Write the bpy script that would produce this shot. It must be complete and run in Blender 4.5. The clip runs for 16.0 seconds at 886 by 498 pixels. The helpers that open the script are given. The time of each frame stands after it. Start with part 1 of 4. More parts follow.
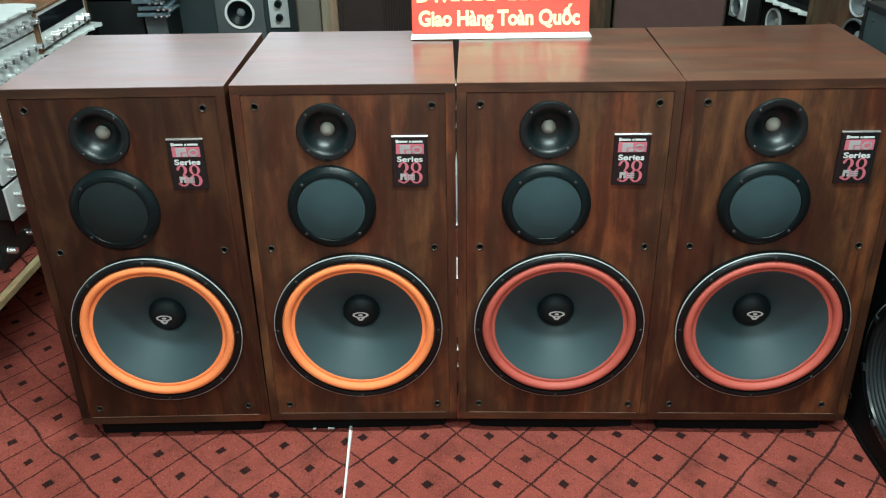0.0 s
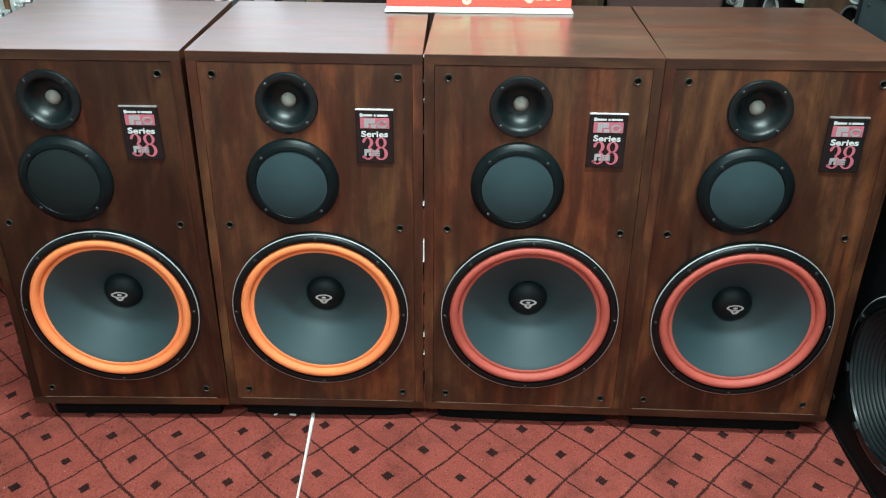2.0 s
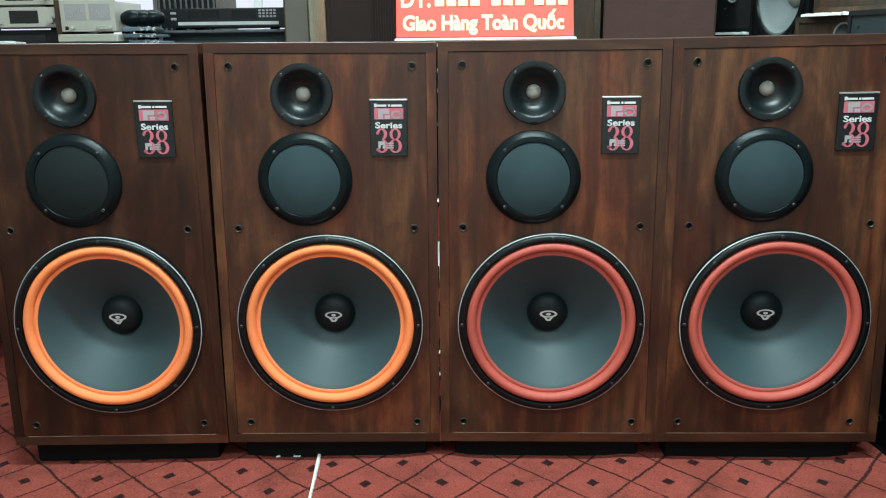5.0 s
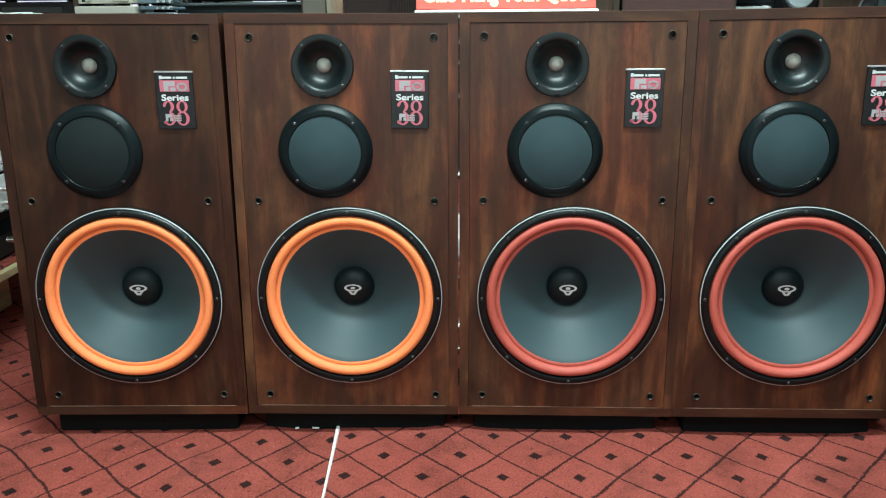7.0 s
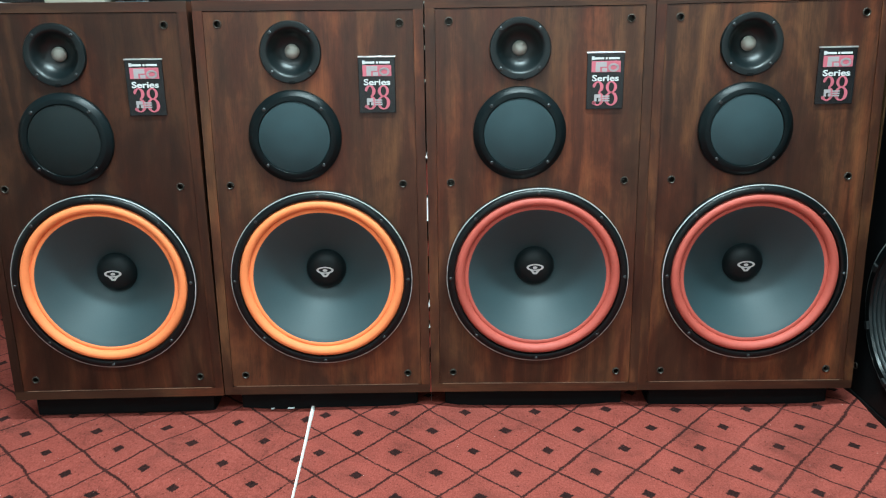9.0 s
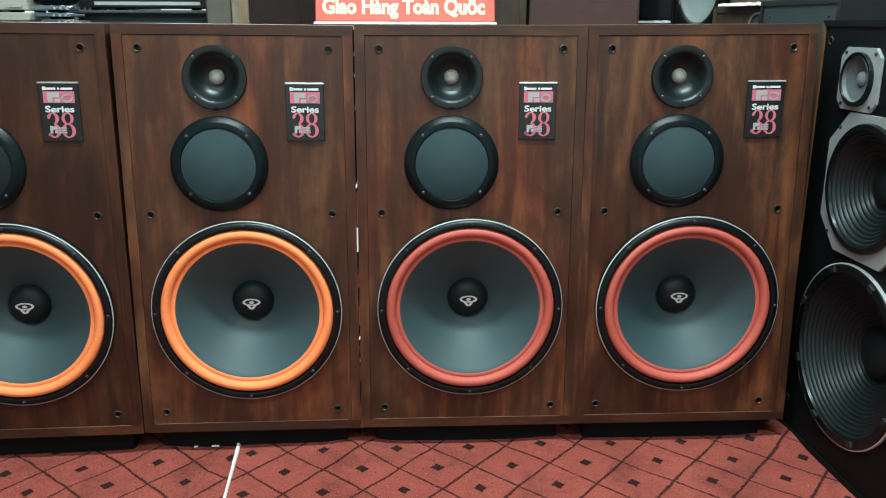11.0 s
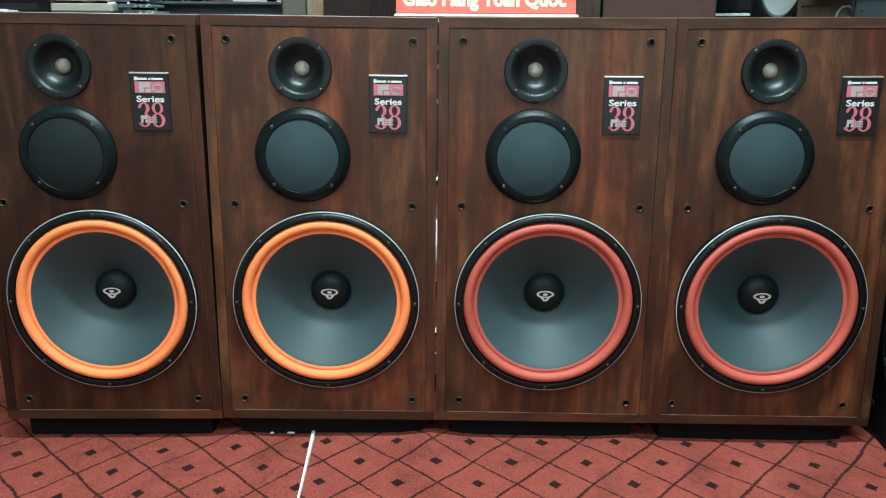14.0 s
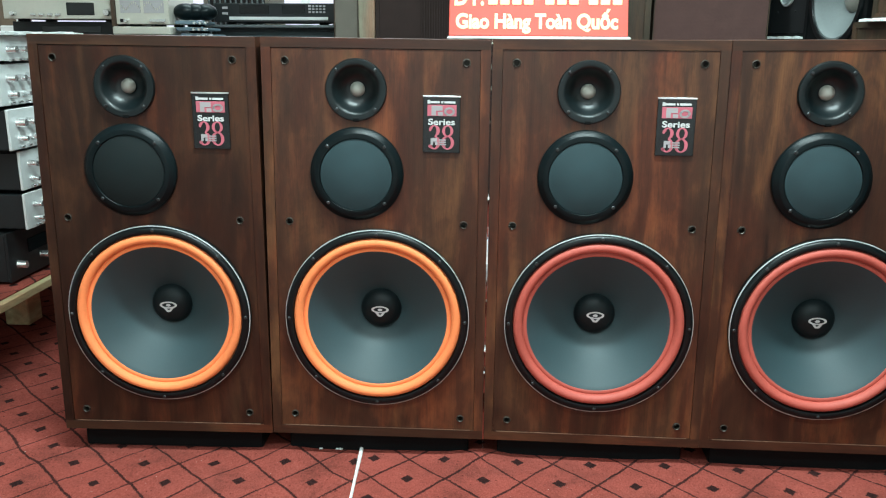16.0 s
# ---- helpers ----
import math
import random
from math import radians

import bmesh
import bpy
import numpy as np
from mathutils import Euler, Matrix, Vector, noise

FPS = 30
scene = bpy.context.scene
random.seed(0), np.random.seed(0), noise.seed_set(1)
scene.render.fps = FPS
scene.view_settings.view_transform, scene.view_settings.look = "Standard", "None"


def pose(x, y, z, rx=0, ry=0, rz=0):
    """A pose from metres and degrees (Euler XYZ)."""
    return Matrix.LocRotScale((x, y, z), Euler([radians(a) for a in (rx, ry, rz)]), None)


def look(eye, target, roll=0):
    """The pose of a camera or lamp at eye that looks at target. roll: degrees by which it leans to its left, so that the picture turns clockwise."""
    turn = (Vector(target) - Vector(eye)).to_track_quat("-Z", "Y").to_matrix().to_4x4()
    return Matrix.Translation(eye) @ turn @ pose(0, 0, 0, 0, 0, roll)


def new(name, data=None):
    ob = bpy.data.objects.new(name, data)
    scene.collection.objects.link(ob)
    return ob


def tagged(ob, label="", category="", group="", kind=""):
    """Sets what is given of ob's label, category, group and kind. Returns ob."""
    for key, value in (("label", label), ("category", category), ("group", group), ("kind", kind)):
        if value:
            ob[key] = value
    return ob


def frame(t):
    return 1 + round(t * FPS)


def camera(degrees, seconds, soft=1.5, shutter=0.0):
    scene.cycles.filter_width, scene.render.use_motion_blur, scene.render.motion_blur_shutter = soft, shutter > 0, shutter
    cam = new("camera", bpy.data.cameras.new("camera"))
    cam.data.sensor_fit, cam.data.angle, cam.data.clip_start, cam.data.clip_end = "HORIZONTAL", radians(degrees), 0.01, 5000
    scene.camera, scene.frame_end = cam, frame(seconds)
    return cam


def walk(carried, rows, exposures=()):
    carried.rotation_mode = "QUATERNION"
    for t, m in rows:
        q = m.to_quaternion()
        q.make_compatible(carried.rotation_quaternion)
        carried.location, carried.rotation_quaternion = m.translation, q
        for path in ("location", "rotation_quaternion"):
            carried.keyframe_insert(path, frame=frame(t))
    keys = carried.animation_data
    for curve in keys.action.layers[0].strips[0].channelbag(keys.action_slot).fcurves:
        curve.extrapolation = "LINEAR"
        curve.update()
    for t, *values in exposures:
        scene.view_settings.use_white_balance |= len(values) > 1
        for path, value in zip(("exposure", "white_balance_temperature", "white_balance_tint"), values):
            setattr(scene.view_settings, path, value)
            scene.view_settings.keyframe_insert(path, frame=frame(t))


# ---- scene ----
cam = camera(56.57, 16.0, soft=1.15)
PATH = [
    (0, (-0.0011, -1.6148, 1.3833), (-0.0451, 0.1515, 0.4461), -1.14),
    (0.5, (0.0033, -1.6126, 1.3560), (0.0159, 0.1276, 0.3701), -0.32),
    (1, (0.0124, -1.6089, 1.3349), (0.0612, 0.1313, 0.3504), 0.61),
    (1.5, (0.0515, -1.5781, 1.3339), (0.0570, 0.1631, 0.3499), 0.56),
    (2, (0.0782, -1.5535, 1.3208), (0.0247, 0.2062, 0.3717), 0.36),
    (2.5, (0.0461, -1.5410, 1.2549), (-0.0088, 0.2727, 0.4136), -0.05),
    (3, (0.0578, -1.5402, 1.1270), (0.0049, 0.3382, 0.4423), -0.27),
    (3.5, (0.0962, -1.5860, 0.9626), (-0.0010, 0.3455, 0.4527), -0.61),
    (4, (0.0490, -1.6299, 0.9195), (0.0125, 0.3062, 0.4197), -0.72),
    (4.2, (0.0384, -1.6378, 0.9028), (0.0136, 0.3002, 0.4095), -0.72),
    (6.3, (0.0196, -1.6627, 0.9195), (-0.0395, 0.2733, 0.4207), -0.62),
    (6.5, (0.0070, -1.6637, 0.9079), (-0.0394, 0.2721, 0.4074), -0.58),
    (7, (0.0090, -1.6528, 0.8984), (-0.0524, 0.2700, 0.3515), -0.51),
    (7.5, (-0.0094, -1.6457, 0.9016), (-0.0643, 0.2605, 0.2988), -0.55),
    (8, (0.0046, -1.6576, 0.8827), (-0.0547, 0.2478, 0.2777), -0.90),
    (8.5, (0.0110, -1.6805, 0.8886), (-0.0239, 0.2278, 0.2910), -0.80),
    (9, (0.0339, -1.6961, 0.8960), (0.0194, 0.2192, 0.3204), -0.97),
    (9.5, (0.0429, -1.6776, 0.9014), (0.0940, 0.2459, 0.3561), -0.24),
    (10, (0.0661, -1.6699, 0.9028), (0.1463, 0.2573, 0.3743), -0.14),
    (10.2, (0.0707, -1.6669, 0.9065), (0.1654, 0.2598, 0.3783), -0.16),
    (12.3, (0.0584, -1.6337, 0.9039), (0.1759, 0.2917, 0.3757), 0.29),
    (12.5, (0.0523, -1.6352, 0.9070), (0.1605, 0.2875, 0.3671), 0.13),
    (13, (0.0452, -1.6404, 0.9005), (0.1166, 0.2847, 0.3629), 0.32),
    (13.5, (0.0315, -1.6469, 0.8997), (0.0474, 0.2813, 0.3690), 0.52),
    (14, (0.0166, -1.6441, 0.9077), (0.0008, 0.2794, 0.3603), 0.36),
    (14.5, (0.0127, -1.6540, 0.8995), (-0.0436, 0.2710, 0.3601), 0.18),
    (15, (0.0033, -1.6579, 0.9057), (-0.0935, 0.2660, 0.3680), -0.17),
    (15.5, (0.0019, -1.6665, 0.9012), (-0.1043, 0.2603, 0.3757), -0.29),
    (16, (-0.0032, -1.6579, 0.9037), (-0.1192, 0.2763, 0.4084), 0.36),
]
EXPOSURES = [(t, e, k, -6) for t, e, k in (
    (0, 0.03, 6280), (0.5, 0.08, 6280), (1.5, 0.13, 6180), (3.0, 0.01, 6050), (4.0, 0.06, 6050), (6.5, 0.15, 6150), (7.0, 0.26, 6120),
    (8.0, 0.26, 6050), (8.5, 0.36, 5880), (9.0, 0.35, 5850), (10.0, 0.21, 5980), (12.5, 0.18, 6120), (14.0, 0.20, 6050), (16.0, 0.30, 6100))]
walk(cam, [(t, look(eye, target, roll)) for t, eye, target, roll in PATH], EXPOSURES)

# ---- light ----
world = bpy.data.worlds.new("world")
scene.world = world
world.use_nodes = True
wn, wl = world.node_tree.nodes, world.node_tree.links
sky = wn.new("ShaderNodeTexSky")
sky.sky_type, sky.sun_disc = "NISHITA", False
sky.sun_elevation, sky.sun_rotation = radians(50), radians(200)
wn["Background"].inputs["Strength"].default_value = 0.06
wl.new(sky.outputs[0], wn["Background"].inputs[0])


def area(name, where, target, size_x, size_y, watts, colour=(1, 1, 1)):
    data = bpy.data.lights.new(name, "AREA")
    data.shape, data.size, data.size_y, data.energy, data.color = "RECTANGLE", size_x, size_y, watts, colour
    ob = new(name, data)
    ob.matrix_world = look(where, target)
    return ob


# unseen tubes under the ceiling, an added fill behind the camera, and the back window
area("tube_light_near", (0.24, -0.75, 2.82), (0.24, -0.74, 0), 1.4, 0.14, 112, (0.86, 0.97, 1.0))
area("tube_light_front", (-0.1, -2.3, 2.82), (-0.1, -2.29, 0), 3.4, 0.4, 76, (0.86, 0.97, 1.0))
area("tube_light_far", (-0.3, 1.9, 2.82), (-0.3, 1.91, 0), 2.4, 0.16, 60, (0.86, 0.97, 1.0))
area("front_fill", (0.2, -4.3, 1.5), (0, 0, 0.6), 3.4, 2.2, 22, (0.90, 0.97, 1.0))
area("window_daylight", (-1.485, 3.06, 1.685), (-1.485, 0, 1.685), 2.48, 1.48, 12, (0.97, 0.93, 1.0))


# ---- materials ----
def nodes_of(name):
    m = bpy.data.materials.new(name)
    m.use_nodes = True
    nt = m.node_tree
    return m, nt.nodes, nt.links, nt.nodes["Principled BSDF"]


def coords(n, l, scale=(1, 1, 1), shuffle=False):
    """Object coordinates, stretched; shuffle moves them on from object to object."""
    tc = n.new("ShaderNodeTexCoord")
    mp = n.new("ShaderNodeMapping")
    mp.inputs["Scale"].default_value = scale
    l.new(tc.outputs["Object"], mp.inputs["Vector"])
    if shuffle:
        info = n.new("ShaderNodeObjectInfo")
        mul = n.new("ShaderNodeMath")
        mul.operation, mul.inputs[1].default_value = "MULTIPLY", 37.0
        l.new(info.outputs["Random"], mul.inputs[0])
        l.new(mul.outputs[0], mp.inputs["Location"])
    return mp.outputs[0]


def noise_tex(n, l, vec, scale, detail=4.0, rough=0.55, distort=0.0):
    t = n.new("ShaderNodeTexNoise")
    t.inputs["Scale"].default_value, t.inputs["Detail"].default_value = scale, detail
    t.inputs["Roughness"].default_value, t.inputs["Distortion"].default_value = rough, distort
    l.new(vec, t.inputs["Vector"])
    return t.outputs["Fac"]


def ramp(n, l, fac, stops):
    r = n.new("ShaderNodeValToRGB")
    while len(r.color_ramp.elements) < len(stops):
        r.color_ramp.elements.new(0.5)
    for e, (p, c) in zip(r.color_ramp.elements, stops):
        e.position, e.color = p, (*c, 1)
    l.new(fac, r.inputs[0])
    return r.outputs[0]


def math_node(n, l, op, a, b=None, c=None):
    m = n.new("ShaderNodeMath")
    m.operation = op
    for i, v in enumerate((a, b, c)):
        if v is None:
            continue
        if isinstance(v, (int, float)):
            m.inputs[i].default_value = v
        else:
            l.new(v, m.inputs[i])
    return m.outputs[0]


def mix_col(n, l, fac, a, b, blend="MIX"):
    m = n.new("ShaderNodeMix")
    m.data_type, m.blend_type = "RGBA", blend
    for sock, v in ((m.inputs[0], fac), (m.inputs[6], a), (m.inputs[7], b)):
        if isinstance(v, tuple):
            sock.default_value = (*v, 1)
        elif isinstance(v, (int, float)):
            sock.default_value = v
        else:
            l.new(v, sock)
    return m.outputs[2]


def bump(n, l, height, strength, distance, bsdf):
    b = n.new("ShaderNodeBump")
    b.inputs["Strength"].default_value, b.inputs["Distance"].default_value = strength, distance
    l.new(height, b.inputs["Height"])
    l.new(b.outputs[0], bsdf.inputs["Normal"])


def plain(name, colour, rough=0.5, metal=0.0, spread=0.25, scale=9.0, grain=140.0, relief=0.15, coat=0.0, spec=0.5):
    """A surface of one colour with soft stains, fine grain and a faint relief."""
    m, n, l, b = nodes_of(name)
    v = coords(n, l, (1, 1, 1), True)
    big, fine = noise_tex(n, l, v, scale), noise_tex(n, l, v, grain, 3)
    mixed = math_node(n, l, "ADD", math_node(n, l, "MULTIPLY", big, 0.65), math_node(n, l, "MULTIPLY", fine, 0.35))
    lo, hi = tuple(c * (1 - spread) for c in colour), tuple(min(1, c * (1 + spread)) for c in colour)
    l.new(ramp(n, l, mixed, [(0.3, lo), (0.7, hi)]), b.inputs["Base Color"])
    r = math_node(n, l, "MULTIPLY_ADD", big, 0.3 * rough, rough * 0.85)
    l.new(r, b.inputs["Roughness"])
    b.inputs["Metallic"].default_value = metal
    b.inputs["Coat Weight"].default_value = coat
    b.inputs["Specular IOR Level"].default_value = spec
    if relief:
        bump(n, l, fine, relief, 0.002, b)
    return m


def veneer(name, grain_axis, rough, dark, mid, light, coat=0.0, spec=0.40):
    """Stained wood veneer: flamed streaks along one axis, blotches of stain, fine pores."""
    m, n, l, b = nodes_of(name)

    def stretched(across, along):
        k = [across] * 3
        k[grain_axis] = along
        return coords(n, l, tuple(k), True)

    # broad figure, flames of a hand's length, short flecks and pores
    streak = noise_tex(n, l, stretched(27.0, 2.1), 1.0, 5, 0.52, 1.0)
    fine = noise_tex(n, l, stretched(130.0, 8.0), 1.0, 4, 0.6, 0.6)
    fleck = noise_tex(n, l, stretched(60.0, 26.0), 1.0, 4, 0.7, 0.8)
    pore = noise_tex(n, l, stretched(420.0, 22.0), 1.0, 3, 0.6)
    blotch = noise_tex(n, l, stretched(10.0, 3.6), 1.0, 5, 0.60, 0.9)
    fac = math_node(n, l, "ADD", math_node(n, l, "MULTIPLY", streak, 0.36), math_node(n, l, "MULTIPLY", fine, 0.05))
    fac = math_node(n, l, "ADD", fac, math_node(n, l, "MULTIPLY", blotch, 0.47))
    fac = math_node(n, l, "ADD", fac, math_node(n, l, "MULTIPLY", fleck, 0.12))
    col = ramp(n, l, fac, [(0.36, dark), (0.49, mid), (0.60, light), (0.69, tuple(min(1.0, c * k) for c, k in zip(light, (1.45, 1.55, 1.55))))])
    # redder stain in some flames, cooler brown in others
    stain = noise_tex(n, l, stretched(11.0, 2.2), 1.0, 4, 0.6, 0.5)
    hue = ramp(n, l, stain, [(0.40, (0.90, 1.04, 1.0)), (0.52, (1.0, 0.97, 0.93)), (0.64, (1.22, 0.96, 0.84))])
    col = mix_col(n, l, 1.0, col, hue, "MULTIPLY")
    pores = ramp(n, l, pore, [(0.34, (0.70, 0.66, 0.64)), (0.50, (1, 1, 1))])
    l.new(mix_col(n, l, 0.7, col, pores, "MULTIPLY"), b.inputs["Base Color"])
    l.new(math_node(n, l, "MULTIPLY_ADD", blotch, 0.25, rough - 0.1), b.inputs["Roughness"])
    b.inputs["Coat Weight"].default_value, b.inputs["Coat Roughness"].default_value = coat, 0.20
    b.inputs["Specular IOR Level"].default_value = spec
    bump(n, l, pore, 0.10, 0.0006, b)
    return m


def carpet_material(name, pitch_x, pitch_y, lean, red, wave, wide_p, wide_q):
    """Red pile carpet with a dark lattice of diamonds and a small dark diamond in each."""
    m, n, l, b = nodes_of(name)
    tc = n.new("ShaderNodeTexCoord")
    wob = n.new("ShaderNodeTexNoise")
    wob.inputs["Scale"].default_value, wob.inputs["Detail"].default_value = 5.5, 2.5
    l.new(tc.outputs["Object"], wob.inputs["Vector"])
    # tufts lie towards the aisle, so the edges of the print fray along y
    fuzz = n.new("ShaderNodeTexNoise")
    fuzz.inputs["Scale"].default_value, fuzz.inputs["Detail"].default_value = 1.0, 3.0
    l.new(coords(n, l, (330, 95, 200)), fuzz.inputs["Vector"])
    sep = n.new("ShaderNodeSeparateXYZ")
    l.new(tc.outputs["Object"], sep.inputs[0])
    sw = n.new("ShaderNodeSeparateColor")
    l.new(wob.outputs["Color"], sw.inputs[0])
    sf = n.new("ShaderNodeSeparateColor")
    l.new(fuzz.outputs["Color"], sf.inputs[0])

    def axis(sock, i, pitch, fray):
        a = math_node(n, l, "MULTIPLY_ADD", sw.outputs[i], wave, -wave / 2)
        f = math_node(n, l, "MULTIPLY_ADD", sf.outputs[i], fray, -fray / 2)
        return math_node(n, l, "DIVIDE", math_node(n, l, "ADD", sock, math_node(n, l, "ADD", a, f)), pitch)

    slant = math_node(n, l, "MULTIPLY_ADD", sep.outputs[1], lean, sep.outputs[0])
    u, v = axis(slant, 0, pitch_x, 0.006), axis(sep.outputs[1], 1, pitch_y, 0.010)
    p, q = math_node(n, l, "ADD", u, v), math_node(n, l, "SUBTRACT", u, v)

    def near(sock, shift):
        f = math_node(n, l, "FRACT", math_node(n, l, "ADD", sock, shift + 0.5))
        return math_node(n, l, "ABSOLUTE", math_node(n, l, "SUBTRACT", f, 0.5))

    lines = math_node(n, l, "MINIMUM", math_node(n, l, "SUBTRACT", near(p, 0.5), wide_p), math_node(n, l, "SUBTRACT", near(q, 0.5), wide_q))
    thin = noise_tex(n, l, tc.outputs["Object"], 11.0, 2)
    lines = math_node(n, l, "ADD", lines, math_node(n, l, "MULTIPLY_ADD", thin, 0.03, -0.015))
    dots = math_node(n, l, "MAXIMUM", near(p, 0.0), near(q, 0.0))
    line_mask = ramp(n, l, math_node(n, l, "ADD", lines, 0.05), [(0.050, (1, 1, 1)), (0.066, (0, 0, 0))])
    dot_mask = ramp(n, l, dots, [(0.080, (1, 1, 1)), (0.102, (0, 0, 0))])
    mask = math_node(n, l, "MAXIMUM", math_node(n, l, "MULTIPLY", line_mask, 0.92), dot_mask)
    big = noise_tex(n, l, tc.outputs["Object"], 4.0, 5, 0.65)
    pile = noise_tex(n, l, coords(n, l, (300, 170, 200)), 1.0, 3, 0.7)
    speck = noise_tex(n, l, tc.outputs["Object"], 150.0, 2, 0.5)
    dirt = noise_tex(n, l, tc.outputs["Object"], 6.5, 6, 0.7, 0.4)
    tone = math_node(n, l, "ADD", math_node(n, l, "MULTIPLY", big, 0.35), math_node(n, l, "MULTIPLY", pile, 0.65))
    ground = ramp(n, l, tone, [(0.36, tuple(c * 0.68 for c in red)), (0.50, red), (0.64, tuple(min(1, c * 1.20 + 0.008) for c in red))])
    # trodden soil, dark pits and a few pale bits of lint
    soil = ramp(n, l, dirt, [(0.44, (1.06, 1.05, 1.05)), (0.56, (0.90, 0.92, 0.92)), (0.70, (0.56, 0.62, 0.62))])
    ground = mix_col(n, l, 1.0, ground, soil, "MULTIPLY")
    pits = ramp(n, l, speck, [(0.27, (0.5, 0.45, 0.45)), (0.36, (1, 1, 1))])
    ground = mix_col(n, l, 1.0, ground, pits, "MULTIPLY")
    lint = ramp(n, l, speck, [(0.755, (0, 0, 0)), (0.78, (0.7, 0.7, 0.7))])
    worn = ramp(n, l, tone, [(0.36, (0.011, 0.006, 0.006)), (0.66, (0.042, 0.016, 0.015))])
    col = mix_col(n, l, mask, ground, worn)
    l.new(mix_col(n, l, lint, col, (0.50, 0.40, 0.38)), b.inputs["Base Color"])
    b.inputs["Roughness"].default_value = 0.95
    b.inputs["Specular IOR Level"].default_value = 0.05
    h = math_node(n, l, "SUBTRACT", pile, math_node(n, l, "MULTIPLY", mask, 0.4))
    bump(n, l, h, 0.5, 0.004, b)
    return m


def mesh_cloth(name, colour, pitch=0.0008, rough=0.7):
    """Finely perforated metal or cloth."""
    m, n, l, b = nodes_of(name)
    v = coords(n, l, (1 / pitch, 1 / pitch, 1 / pitch))
    vor = n.new("ShaderNodeTexVoronoi")
    vor.inputs["Scale"].default_value, vor.inputs["Randomness"].default_value = 1.0, 0.15
    l.new(v, vor.inputs["Vector"])
    big = noise_tex(n, l, coords(n, l), 16.0, 3)
    col = ramp(n, l, vor.outputs["Distance"], [(0.22, tuple(c * 0.45 for c in colour)), (0.45, colour)])
    l.new(mix_col(n, l, math_node(n, l, "MULTIPLY", big, 0.5), col, tuple(c * 1.5 for c in colour)), b.inputs["Base Color"])
    b.inputs["Roughness"].default_value = rough
    b.inputs["Specular IOR Level"].default_value = 0.28
    bump(n, l, vor.outputs["Distance"], 0.3, 0.0006, b)
    return m


